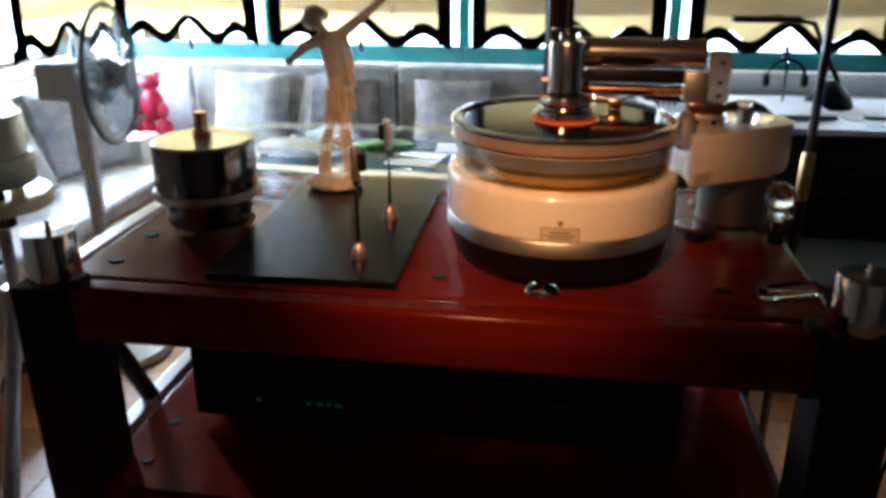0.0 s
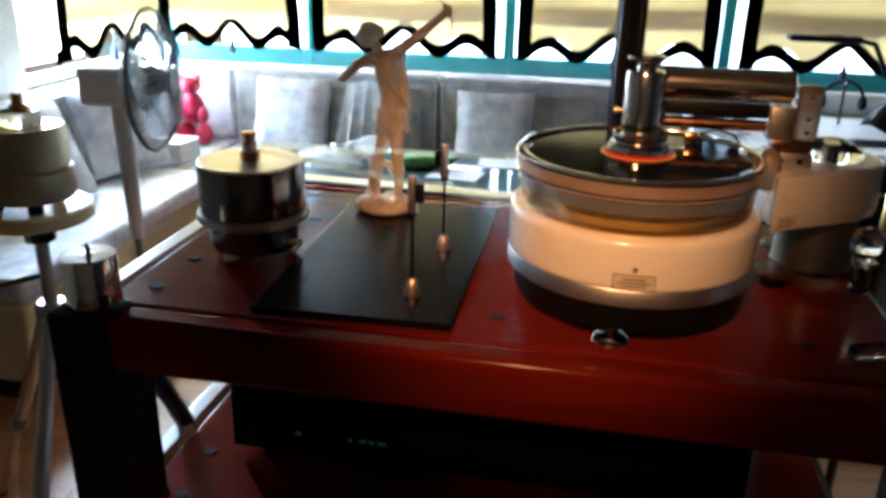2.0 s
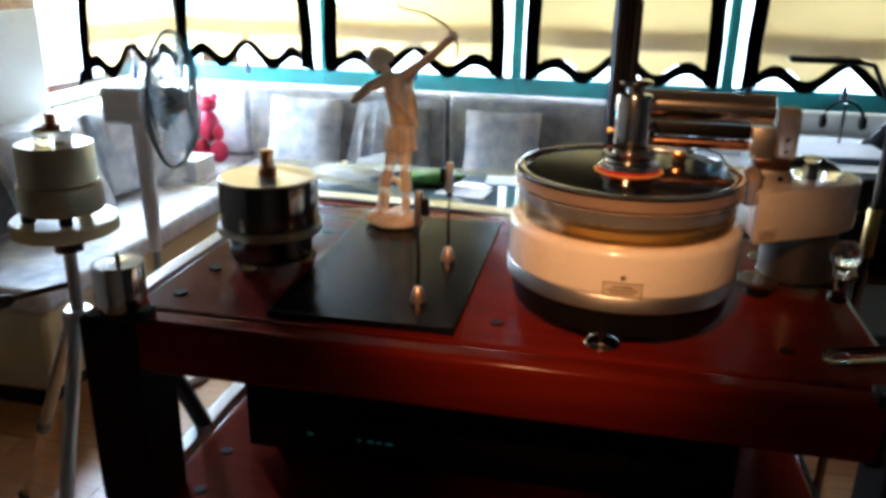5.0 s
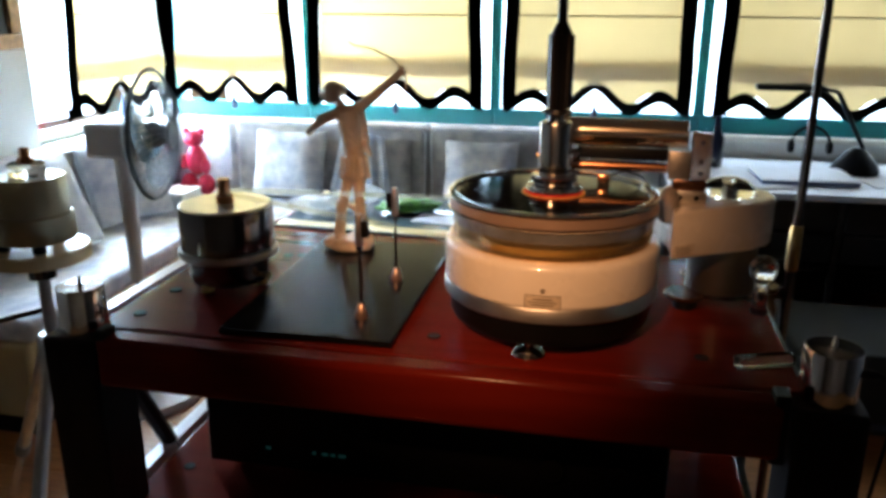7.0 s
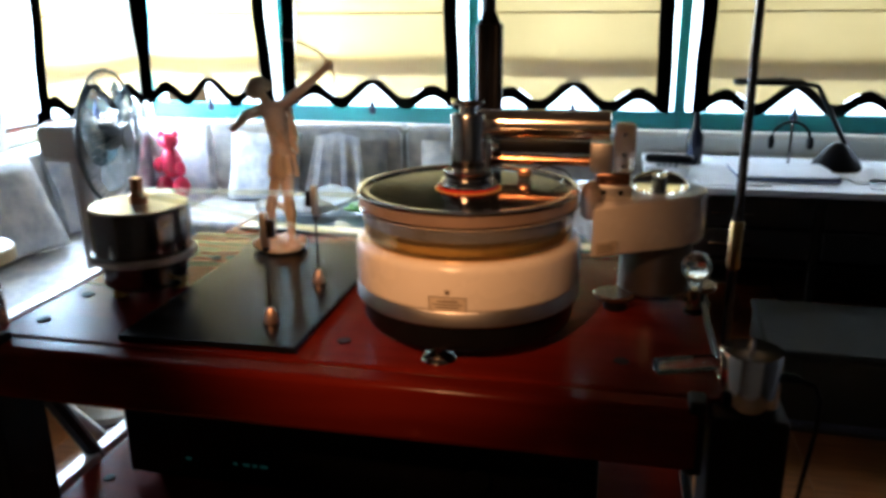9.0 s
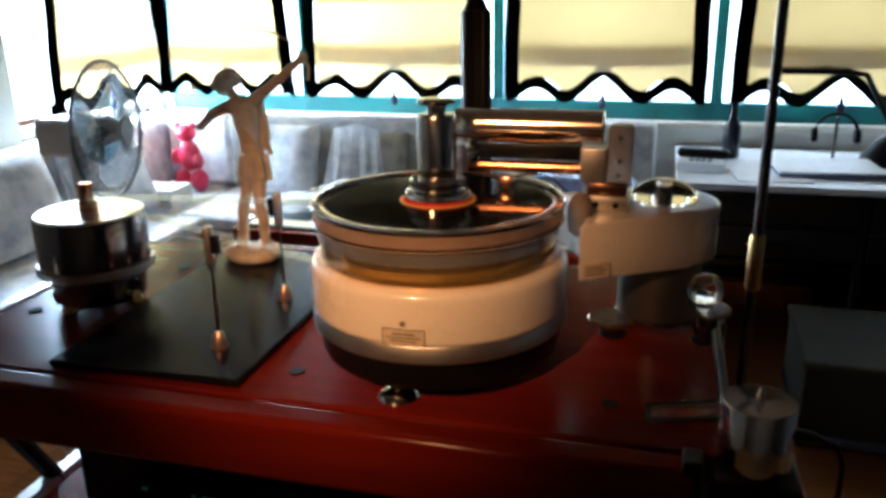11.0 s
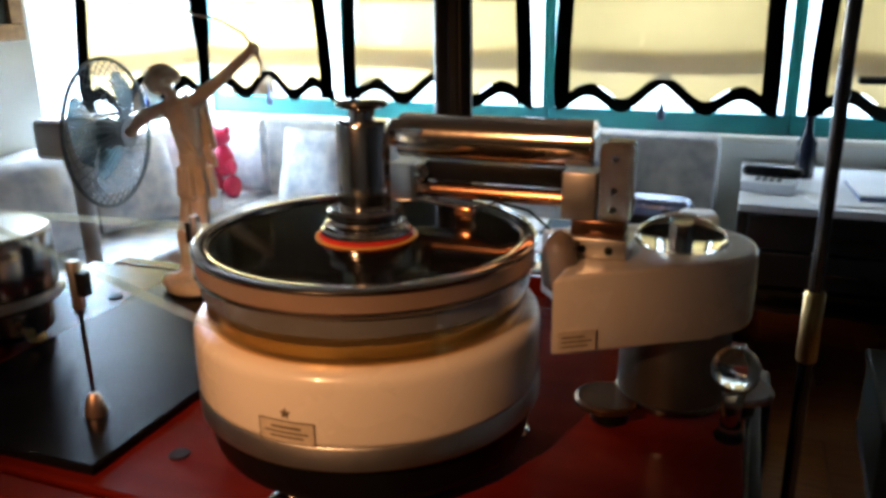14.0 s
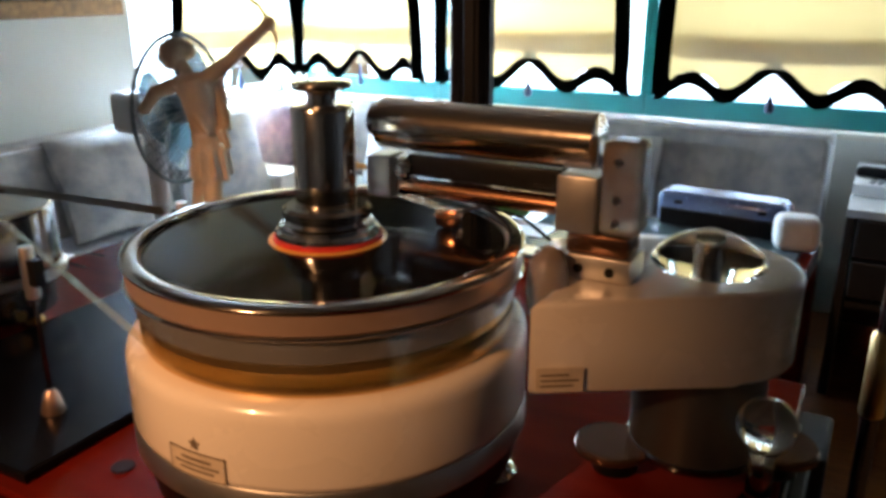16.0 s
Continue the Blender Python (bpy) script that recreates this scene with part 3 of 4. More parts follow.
for x, y, r, w, h in ((-0.50, 3.28, -8, 0.21, 0.15), (-0.10, 3.30, 14, 0.26, 0.20), (-0.32, 3.52, 4, 0.24, 0.16)):
    ps = thing("paper_sheet", (x, y, 0.63), "loose white paper on the glass table", "paper", "papers on the table", rz=r)
    part("sheet", box(-w / 2, w / 2, -h / 2, h / 2, 0, 0.004), PAPER, ps)
case = thing("hard_case", (0.11, 3.60, 0.63), "blue-silver hard case with dark front on the table", "case", rz=-4)
part("shell", box(-0.22, 0.22, -0.06, 0.08, 0.0, 0.125, 0.03, 4), BLUECASE, case)
part("front", box(-0.205, 0.205, -0.067, -0.05, 0.006, 0.07, 0.008), BLACK, case, "black front panel")
for x in (-0.14, 0.14):
    part("latch", box(x - 0.014, x + 0.014, -0.066, -0.052, 0.085, 0.10, 0.002), BLACK, case)
roll = thing("tissue_pack", (0.36, 3.50, 0.63), "white and yellow soft paper pack on the table", "pack", rz=10)
part("wrapper", box(-0.07, 0.07, -0.06, 0.06, 0, 0.11, 0.03, 4), PAPER, roll)

# ---- desk under the window ----
desk = thing("desk", (0.49, 3.74, 0), "long black desk with a pale worktop under the window", "desk")
part("worktop", box(0, 2.3, 0, 0.86, 0.69, 0.72, 0.004), DESKTOP, desk, "pale laminate worktop")
for x in (0.0, 0.74, 1.48, 2.27):
    part("side_panel", box(x, x + 0.03, 0.03, 0.84, 0, 0.69, 0.003), EBONY, desk)
part("back_panel", box(0.03, 2.27, 0.80, 0.82, 0, 0.69), EBONY, desk)
for x in (0.035, 0.775, 1.515):
    part("shelf", box(x, x + 0.70, 0.08, 0.79, 0.34, 0.36), EBONY, desk)
    for z in (0.40, 0.545):
        d = part("drawer", box(x + 0.004, x + 0.696, 0.02, 0.05, z, z + 0.13, 0.004), EBONY, desk)
        part("handle", box(x + 0.26, x + 0.44, 0.0, 0.02, z + 0.058, z + 0.07, 0.003), GUN, d)

phone = thing("telephone", (0.60, 4.02, 0.72), "grey and white desk telephone with dark handset", "telephone", rz=-8)
part("base", slab([(-0.10, -0.08), (0.10, -0.08), (0.10, 0.09), (-0.10, 0.09)], 0, 0.045, 0.008), PLASTIC, phone)
part("handset", box(-0.115, 0.115, 0.02, 0.075, 0.045, 0.085, 0.018, 3), BLACK, phone, "black handset")
for i in range(4):
    for j in range(3):
        part("key", box(-0.05 + i * 0.026, -0.032 + i * 0.026, -0.06 + j * 0.024, -0.045 + j * 0.024, 0.045, 0.051, 0.001), GREY, phone)
lap = thing("laptop", (1.12, 4.06, 0.72), "closed silver laptop lying on the desk", "laptop", rz=4)
part("body", box(-0.22, 0.22, -0.16, 0.16, 0.006, 0.02, 0.005), BLUECASE, lap)
part("lid", box(-0.22, 0.22, -0.16, 0.16, 0.021, 0.03, 0.004), DESKTOP, lap)
for x, y, r in ((1.55, 4.05, 10), (1.62, 3.90, -12), (0.88, 3.90, 6), (1.9, 4.1, 3)):
    ps = thing("paper_sheet", (x, y, 0.72), "loose white paper on the desk", "paper", "papers on the desk", rz=r)
    part("sheet", box(-0.15, 0.15, -0.105, 0.105, 0, 0.006), PAPER, ps)
bot = thing("dark_bottle", (0.74, 4.30, 0.72), "dark blue glass bottle on the desk", "bottle")
part("glass", lathe([(0.036, 0.0), (0.04, 0.01), (0.04, 0.15), (0.02, 0.19), (0.016, 0.25), (0.018, 0.262)], 24), mat("dark_blue_glass", (0.01, 0.014, 0.03), 0.1, vary=0.1), bot)
dl = thing("desk_lamp", (1.41, 4.28, 0.72), "black jointed desk lamp with flat head", "lamp")
part("base", lathe([(0.11, 0), (0.115, 0.012), (0.10, 0.05), (0.05, 0.11), (0.02, 0.13)], 28), BLACK, dl)
part("lower_arm", tube([(0, 0, 0.04), (0.03, 0, 0.12), (-0.13, -0.02, 0.40)], 0.012), BLACK, dl)
part("upper_arm", tube([(-0.13, -0.02, 0.40), (-0.30, -0.04, 0.43), (-0.46, -0.05, 0.42)], 0.012), BLACK, dl)
part("head", box(-0.52, -0.20, -0.09, 0.0, 0.405, 0.435, 0.012), BLACK, dl)
mic = thing("headset_stand", (1.18, 4.24, 0.72), "small black headset on a wire stand", "headset")
part("band", tube([(0.09 * math.cos(a), 0, 0.14 + 0.09 * math.sin(a)) for a in [math.pi * k / 12 for k in range(13)]], 0.008), BLACK, mic)
part("stem", tube([(0, 0, 0.0), (0, 0, 0.22)], 0.007), GUN, mic)
part("foot", lathe([(0.06, 0), (0.06, 0.008), (0.01, 0.016)], 24), GUN, mic)
for sx in (-0.09, 0.09):
    part("ear_cup", lathe([(0.03, -0.012), (0.034, 0.0), (0.03, 0.012)], 20, m=pose(sx, 0, 0.13, 0, 90, 0)), BLACK, mic)
tray = thing("oval_tray", (2.0, 3.98, 0.72), "pale oval dish on the desk", "dish")
part("dish", moved(lathe([(0.10, 0.0), (0.15, 0.012), (0.165, 0.022), (0.15, 0.018)], 32), Matrix.Diagonal((1, 0.7, 1, 1))), PLASTIC, tray)

# ---- the rack ----
rack = thing("audio_rack", (0, 0, 0), "cherry wood hi-fi rack with dark posts and steel caps", "rack")
top = part("top_board", box(-0.665, 0.515, 1.145, 1.74, 0.955, 1.0, 0.004), CHERRY, rack, "lacquered cherry top board")
part("front_beam", box(-0.632, 0.482, 1.095, 1.145, 0.905, 0.999, 0.012, 4), CHERRY, rack, "rounded cherry front beam")
part("back_beam", box(-0.632, 0.482, 1.74, 1.79, 0.905, 0.999, 0.012, 4), CHERRY, rack)
shelf = part("lower_shelf", box(-0.665, 0.515, 1.10, 1.74, 0.575, 0.623, 0.008, 3), CHERRY, rack)
part("bottom_shelf", box(-0.665, 0.515, 1.10, 1.74, 0.16, 0.205, 0.008, 3), CHERRY, rack)
for x, y in ((-0.682, 1.152), (0.545, 1.152), (-0.66, 1.715), (0.50, 1.715)):
    z1 = 0.992 if y < 1.4 else 0.95
    leg = part("post", box(x - 0.050, x + 0.050, y - 0.055, y + 0.055, 0.012, z1, 0.006, 2), DARKWOOD, rack, "dark mahogany post")
    part("foot", lathe([(0.03, 0), (0.035, 0.012)], 20, m=pose(x, y, 0)), GUN, leg)
    if y < 1.4:
        part("steel_cap", lathe([(0.0395, 0.0), (0.041, 0.0015), (0.041, 0.079), (0.0395, 0.081), (0.012, 0.081), (0.006, 0.0815)], 56, m=pose(x, y - 0.002, z1)), CHROME, leg, "polished steel cylinder cap")
        part("cap_pin", lathe([(0.0045, 0.0), (0.005, 0.005), (0.004, 0.011), (0.0012, 0.017)], 16, m=pose(x, y - 0.002, z1 + 0.0815)), CHROME, leg)
for x0, x1 in ((-0.630, -0.610), (0.465, 0.488)):
    part("bracket", box(x0, x1, 1.098, 1.135, 0.90, 1.012, 0.004), DARKWOOD, rack)
for z in (0.975, 0.60):
    part("side_rail", box(-0.716, -0.684, 1.207, 1.65, z - 0.028, z + 0.02, 0.003), RAIL, rack, "pale anodised side rail")
    part("side_rail", box(0.520, 0.535, 1.207, 1.65, z - 0.040, z - 0.004, 0.003), DARKWOOD, rack, "dark side rail")
part("edge_strip", box(0.516, 0.519, 1.215, 1.64, 0.972, 0.999, 0.0008), DARKSTEEL, rack, "thin dark steel edge strip")
part("brace", tube([(-0.70, 1.232, 0.91), (-0.70, 1.405, 0.60)], 0.017, 8), BLACK, rack, "black diagonal brace")
for x, y in ((-0.612, 1.337), (-0.612, 1.212), (-0.065, 1.226), (-0.481, 1.592), (-0.450, 1.600), (0.375, 1.235)):
    part("plug", lathe([(0.0115, 0.0), (0.0115, 0.0016), (0.010, 0.0022)], 24, m=pose(x, y, 1.0)), PLUG, top)
for x, y in ((-0.602, 1.305), (-0.593, 1.181)):
    part("plug", lathe([(0.0115, 0.0), (0.0115, 0.0016), (0.010, 0.0022)], 24, m=pose(x, y, 0.623)), PLUG, shelf)

# amplifier on the lower shelf
amp = thing("amplifier", (-0.06, 1.32, 0.623), "black amplifier with a dim teal display on the shelf", "amplifier")
part("case", box(-0.49, 0.40, 0.012, 0.36, 0.018, 0.17, 0.004), BLACK, amp)
part("front_panel", box(-0.50, 0.41, 0.0, 0.012, 0.014, 0.174, 0.003), BLACK, amp)
for x in (-0.45, 0.36):
    for y in (0.05, 0.31):
        part("foot", lathe([(0.022, 0), (0.024, 0.004), (0.022, 0.018)], 20, m=pose(x, y, 0)), RUBBER, amp)
for x, w in ((-0.375, 0.010), (-0.275, 0.006), (-0.255, 0.012), (-0.236, 0.008), (-0.220, 0.014)):
    part("display_bar", box(x, x + w, -0.002, 0.0, 0.055, 0.060), TEALGLOW, amp, "dim teal display segment")
for x in (0.20, 0.32):
    part("knob", lathe([(0.026, 0), (0.026, 0.016), (0.023, 0.02)], 28, m=pose(x, 0, 0.09, 90, 0, 0)), BLACK, amp)

# ---- black plate with the belt pins ----
plate = thing("black_plate", (-0.28, 1.43, 1.0), "black lacquered plate lying on the rack", "plate")
part("slab", slab([(-0.148, -0.274), (0.158, -0.270), (0.150, 0.290), (-0.156, 0.270)], 0.0, 0.012, 0.003, 2), SLATE, plate)


def belt_pin(x, y, spin):
    p = thing("belt_pin", (x, y, 1.012), "thin steel pin with rose nickel cone foot", "belt guide", "belt pins on the plate", rz=spin)
    part("cone", lathe([(0.0125, 0), (0.013, 0.002), (0.008, 0.022), (0.0045, 0.027)], 28), PINCONE, p, "rose nickel cone")
    part("stem", tube([(0, 0, 0.028), (0, 0, 0.135)], 0.0026, 10), GUN, p)
    part("collar", lathe([(0.006, 0.126), (0.006, 0.134)], 16), GUN, p)
    part("roller", lathe([(0.0068, 0.134), (0.0075, 0.136), (0.0075, 0.188), (0.0068, 0.190)], 24), SATIN, p, "satin steel roller")
    part("tag", box(0.005, 0.017, -0.006, 0.006, 0.15, 0.178, 0.001), BLACK, p, "small black tag")
    return p


belt_pin(-0.202, 1.252, 0)
belt_pin(-0.194, 1.456, 160)

# ---- turntable ----
CX, CY = 0.119, 1.337
K = 1.068  # breadth of the turned parts
tt = thing("turntable", (CX, CY, 1.0), "round white turntable with chrome and brass platter bands", "turntable")
part("base_ring", lathe([(0.140, 0.022), (0.158, 0.026), (0.162, 0.034), (0.162, 0.066), (0.158, 0.068)], 96, k=K), BLACK, tt, "black base ring")
part("silver_band", lathe([(0.1705, 0.068), (0.1722, 0.070), (0.1722, 0.091), (0.1710, 0.093)], 96, k=K), SATIN, tt, "satin silver band")
part("body", lathe([(0.1690, 0.093), (0.1705, 0.0935), (0.1718, 0.0955), (0.1722, 0.099), (0.1722, 0.150), (0.1715, 0.156), (0.1692, 0.161), (0.166, 0.1635), (0.160, 0.1648), (0.150, 0.165)], 96, k=K), WHITE, tt, "glossy white enamel body")
part("brass_band", lathe([(0.1560, 0.165)] + [(0.1575 + 0.0006 * (k % 2), 0.1655 + 0.0024 * k) for k in range(12)] + [(0.1575, 0.1935)], 96, k=K), BRASSBAND, tt, "grooved brass band")
part("grey_band", lathe([(0.1592, 0.1935), (0.1605, 0.195), (0.1605, 0.2125), (0.158, 0.2135)], 96, k=K), GREYBAND, tt, "grey satin band")
part("lip", lathe([(0.160, 0.2135), (0.1655, 0.2142), (0.1670, 0.2160), (0.1655, 0.2178), (0.160, 0.2185)], 96, k=K), CHROME, tt, "chrome lip")
part("platter", lathe([(0.162, 0.2185), (0.1650, 0.2192), (0.1650, 0.2352), (0.150, 0.2352), (0.1, 0.2352), (0.02, 0.2352)], 96, k=K), ROSE, tt, "rose-toned satin platter edge")
b = bmesh.new()
prof = [(0.1650, 0.2354), (0.1670, 0.2364), (0.1678, 0.2386), (0.1666, 0.2408), (0.1640, 0.2420), (0.1570, 0.2424), (0.1535, 0.2412), (0.1530, 0.2354)]
rings = [[b.verts.new((K * r * math.cos(2 * math.pi * k / 96), K * r * math.sin(2 * math.pi * k / 96), z)) for k in range(96)] for r, z in prof]
for a, c in zip(rings, rings[1:] + rings[:1]):
    for k in range(96):
        b.faces.new((a[k], a[(k + 1) % 96], c[(k + 1) % 96], c[k]))
part("outer_ring", b, CHROME, tt, "heavy chrome outer ring")
for a in (263, 23, 143):
    fx, fy = 0.150 * math.cos(radians(a)), 0.150 * math.sin(radians(a))
    ft = part("foot", lathe([(0.026, 0.0), (0.027, 0.003), (0.022, 0.010), (0.010, 0.014)], 32, m=pose(fx, fy, 0)), CHROME, tt, "domed steel foot")
    part("foot_stem", lathe([(0.007, 0.012), (0.007, 0.04)], 16, m=pose(fx, fy, 0)), GUN, ft)
# small star and printed plate on the front
RB = 0.1724 * K


def on_body(a, z, du, dz, h, bm=None):
    """A small plate bent round the body at the angle a (degrees)."""
    bq = bmesh.new()
    n = 8
    rows = []
    for r in (RB, RB + h):
        for zz in (z - dz / 2, z + dz / 2):
            rows.append([bq.verts.new((r * math.cos(radians(a) + (k / n - 0.5) * du / RB), r * math.sin(radians(a) + (k / n - 0.5) * du / RB), zz)) for k in range(n + 1)])
    for k in range(n):
        bq.faces.new((rows[2][k], rows[2][k + 1], rows[3][k + 1], rows[3][k]))
        bq.faces.new((rows[0][k], rows[0][k + 1], rows[2][k + 1], rows[2][k]))
        bq.faces.new((rows[1][k], rows[1][k + 1], rows[3][k + 1], rows[3][k]))
    return merged(bm, bq)


FA = 271
part("name_plate", on_body(FA, 0.1055, 0.056, 0.0225, 0.0006), LABELGOLD, tt, "small gilt printed plate")
rim = on_body(FA, 0.1163, 0.056, 0.0010, 0.0009)
on_body(FA, 0.0947, 0.056, 0.0010, 0.0009, rim)
on_body(FA - 8.6, 0.1055, 0.0010, 0.0220, 0.0009, rim)
on_body(FA + 8.6, 0.1055, 0.0010, 0.0220, 0.0009, rim)
part("plate_edge", rim, INK, tt, "thin dark border line")
lines = on_body(FA, 0.1100, 0.030, 0.0022, 0.0009)
on_body(FA, 0.1050, 0.044, 0.0018, 0.0009, lines)
on_body(FA, 0.1005, 0.034, 0.0018, 0.0009, lines)
part("print", lines, INK, tt)
star = []
for k in range(10):
    r = 0.0055 if k % 2 == 0 else 0.0024
    star.append((r * math.sin(math.pi * k / 5), r * math.cos(math.pi * k / 5)))
sm = slab(star, 0.0, 0.001)
moved(sm, pose(RB * math.cos(radians(FA)), RB * math.sin(radians(FA)), 0.124, 90, 0, FA + 90))
part("star", sm, INK, tt, "small dark star emblem")

# record
rec = thing("record", (CX, CY, 1.2353), "black vinyl record with an ochre label on the platter", "record")
prof = [(0.151, 0.0), (0.1512, 0.0016), (0.148, 0.0022)]
for k in range(26):
    r = 0.146 - k * 0.0035
    prof += [(r, 0.0024), (r - 0.0012, 0.00238), (r - 0.0024, 0.0024)]
prof += [(0.052, 0.0024), (0.051, 0.0024)]
part("disc", lathe(prof, 120, k=K), VINYL, rec)
part("label", lathe([(0.0505, 0.0024), (0.0505, 0.003), (0.01, 0.003)], 64, k=K), LABEL, rec, "ochre paper label")

# record weight
rw = thing("record_weight", (CX, CY, 1.2383), "tall polished steel record weight with red ring", "record weight")
part("red_ring", lathe([(0.046, 0.0), (0.0492, 0.0006), (0.0492, 0.0028), (0.046, 0.0034)], 64), RED, rw, "red felt ring")
part("flange", lathe([(0.0455, 0.0034), (0.0472, 0.0050), (0.0468, 0.0085), (0.0435, 0.0105), (0.0430, 0.014), (0.038, 0.016), (0.037, 0.019), (0.0395, 0.021), (0.0395, 0.028), (0.036, 0.031)], 64), CHROME, rw)
part("column", lathe([(0.0268, 0.031), (0.0272, 0.033), (0.0272, 0.1155), (0.0258, 0.1185), (0.014, 0.1195)], 64), STEEL, rw, "brushed steel column")
part("neck", lathe([(0.0135, 0.1195), (0.0125, 0.1245), (0.0135, 0.1315)], 40), CHROME, rw)
part("cap", lathe([(0.018, 0.1315), (0.0255, 0.134), (0.0265, 0.1365), (0.0255, 0.139), (0.012, 0.1405)], 56), CHROME, rw, "chrome cap disc")

# ---- tonearm on its pod ----
BROWNGLOSS = mat("brown_polished_metal", (0.20, 0.10, 0.06), 0.22, 0.8, vary=0.15, scale=20)
pod = thing("tonearm_pod", (0.428, 1.505, 1.0), "white enamel tonearm pod on a steel pedestal", "tonearm")
outline = []
for k in range(9):
    a = radians(-8 + 50 * k / 8)
    outline.append((0.108 + 0.214 * math.cos(a) - 0.428, 1.365 + 0.214 * math.sin(a) - 1.505))
for k in range(23):
    a = radians(128 - 188 * k / 22)
    outline.append((0.081 * math.cos(a), 0.081 * math.sin(a)))
outline = outline[::-1]
part("body", slab(outline, 0.128, 0.212, 0.006, 3), WHITE, pod, "boat-shaped white body")
part("pedestal", lathe([(0.062, 0.032), (0.062, 0.128)], 64), DARKSTEEL, pod, "dark steel pedestal")
bp = lathe([(0.061, 0.022), (0.064, 0.025), (0.064, 0.030), (0.061, 0.033)], 64)
part("base_plate", bp, GUN, pod, "dark polished base plate")
for a in (215, 18, 110):
    part("lobe", lathe([(0.033, 0.0212), (0.037, 0.0235), (0.037, 0.0285), (0.034, 0.0315)], 40, m=pose(0.082 * math.cos(radians(a)), 0.082 * math.sin(radians(a)), 0)), BROWNGLOSS, pod, "brown polished lobe")
    part("foot", lathe([(0.020, 0.0), (0.022, 0.002), (0.022, 0.020), (0.016, 0.0222)], 28, m=pose(0.078 * math.cos(radians(a)), 0.078 * math.sin(radians(a)), 0)), BLACK, pod)
ang = math.degrees(math.atan2(1.437 - 1.335, 0.475 - 0.322))
part("name_plate", box(0.0, 0.040, -0.0008, 0.0006, -0.011, 0.011), LABELGOLD, pod, "small gilt printed plate", at=pose(0.326 - 0.428, 1.335 - 1.505 + 0.001, 0.144, 0, 0, ang - 1))
for zp, w in ((0.005, 0.024), (0.0, 0.032), (-0.005, 0.028)):
    part("print", box(0.004, 0.004 + w, -0.0014, -0.0008, zp - 0.0008, zp + 0.0008), INK, pod, at=pose(0.326 - 0.428, 1.335 - 1.505 + 0.001, 0.144, 0, 0, ang - 1))
part("crystal_knob", lathe([(0.050, 0.2125), (0.052, 0.216), (0.046, 0.226), (0.032, 0.236), (0.014, 0.243)], 40, m=pose(-0.002, -0.004, 0)), KNOBGLASS, pod, "domed clear crystal knob")
part("knob_core", lathe([(0.012, 0.2126), (0.012, 0.232)], 24, m=pose(-0.002, -0.004, 0)), CHROME, pod)
ax, ay = 0.345 - 0.428, 1.43 - 1.505
part("clamp_block", box(ax - 0.034, ax + 0.034, ay - 0.022, ay + 0.022, 0.212, 0.234, 0.002), SATIN, pod, "drilled aluminium block")
for dx in (-0.012, 0.016):
    part("bore", lathe([(0.0045, 0), (0.0045, 0.001)], 18, m=pose(ax + dx, ay - 0.022, 0.222, 90, 0, 0)), BLACK, pod)
part("brass_neck", box(ax - 0.026, ax + 0.030, ay - 0.018, ay + 0.018, 0.234, 0.252, 0.003), BROWNGLOSS, pod, "brown polished neck")
part("bracket", box(ax - 0.036, ax + 0.0, ay - 0.020, ay + 0.020, 0.252, 0.302, 0.002), SATIN, pod, "aluminium arm bracket")
part("end_block", box(ax + 0.001, ax + 0.036, ay - 0.018, ay + 0.018, 0.252, 0.334, 0.007, 3), FROSTED, pod, "clear acrylic end block")
for z in (0.266, 0.286, 0.318):
    part("screw", lathe([(0.004, 0), (0.004, 0.004), (0.003, 0.005)], 14, m=pose(ax + 0.018, ay - 0.020, z, 90, 0, 0)), CHROME, pod)
tx0 = 0.112 - 0.428
part("main_tube", lathe([(0.020, 0.0), (0.0245, 0.002), (0.0245, 0.216), (0.020, 0.218)], 48, m=pose(tx0 + 0.01, ay, 0.329, 0, 90, 0)), WARMSHEEN, pod, "large polished tube")
part("tube_cap", lathe([(0.016, 0.0), (0.016, 0.010)], 32, m=pose(tx0, ay, 0.331, 0, 90, 0)), CHROME, pod)
part("dark_bar", box(tx0 + 0.04, ax - 0.036, ay - 0.008, ay + 0.012, 0.281, 0.3025, 0.002), BLACK, pod, "black inner bar")
part("slide_tube", lathe([(0.008, 0.0), (0.009, 0.001), (0.009, 0.182), (0.008, 0.183)], 32, m=pose(tx0 + 0.02, ay, 0.269, 0, 90, 0)), COPPER, pod, "thin polished slide tube")
part("carriage", box(tx0 - 0.002, tx0 + 0.028, ay - 0.018, ay + 0.018, 0.258, 0.300, 0.005), SATIN, pod, "aluminium carriage")
part("carriage_nut", lathe([(0.010, 0.0), (0.012, 0.003), (0.012, 0.014), (0.009, 0.018)], 24, m=pose(tx0 + 0.028, ay - 0.004, 0.286, 0, 90, 0)), CHROME, pod)
part("thumb_screw", lathe([(0.003, 0.0), (0.003, 0.026), (0.0055, 0.027), (0.0055, 0.034)], 16, m=pose(tx0 + 0.002, ay, 0.282, 0, -90, 0)), BRASS, pod, "brass thumb screw")
part("wand", tube([(tx0 + 0.012, ay, 0.258), (tx0 + 0.03, ay + 0.004, 0.256), (tx0 + 0.085, ay - 0.01, 0.252)], 0.0035, 10), CHROME, pod)
part("cartridge", box(tx0 + 0.078, tx0 + 0.100, ay - 0.022, ay - 0.004, 0.2392, 0.2555, 0.003), COPPER, pod, "small copper-coloured cartridge")
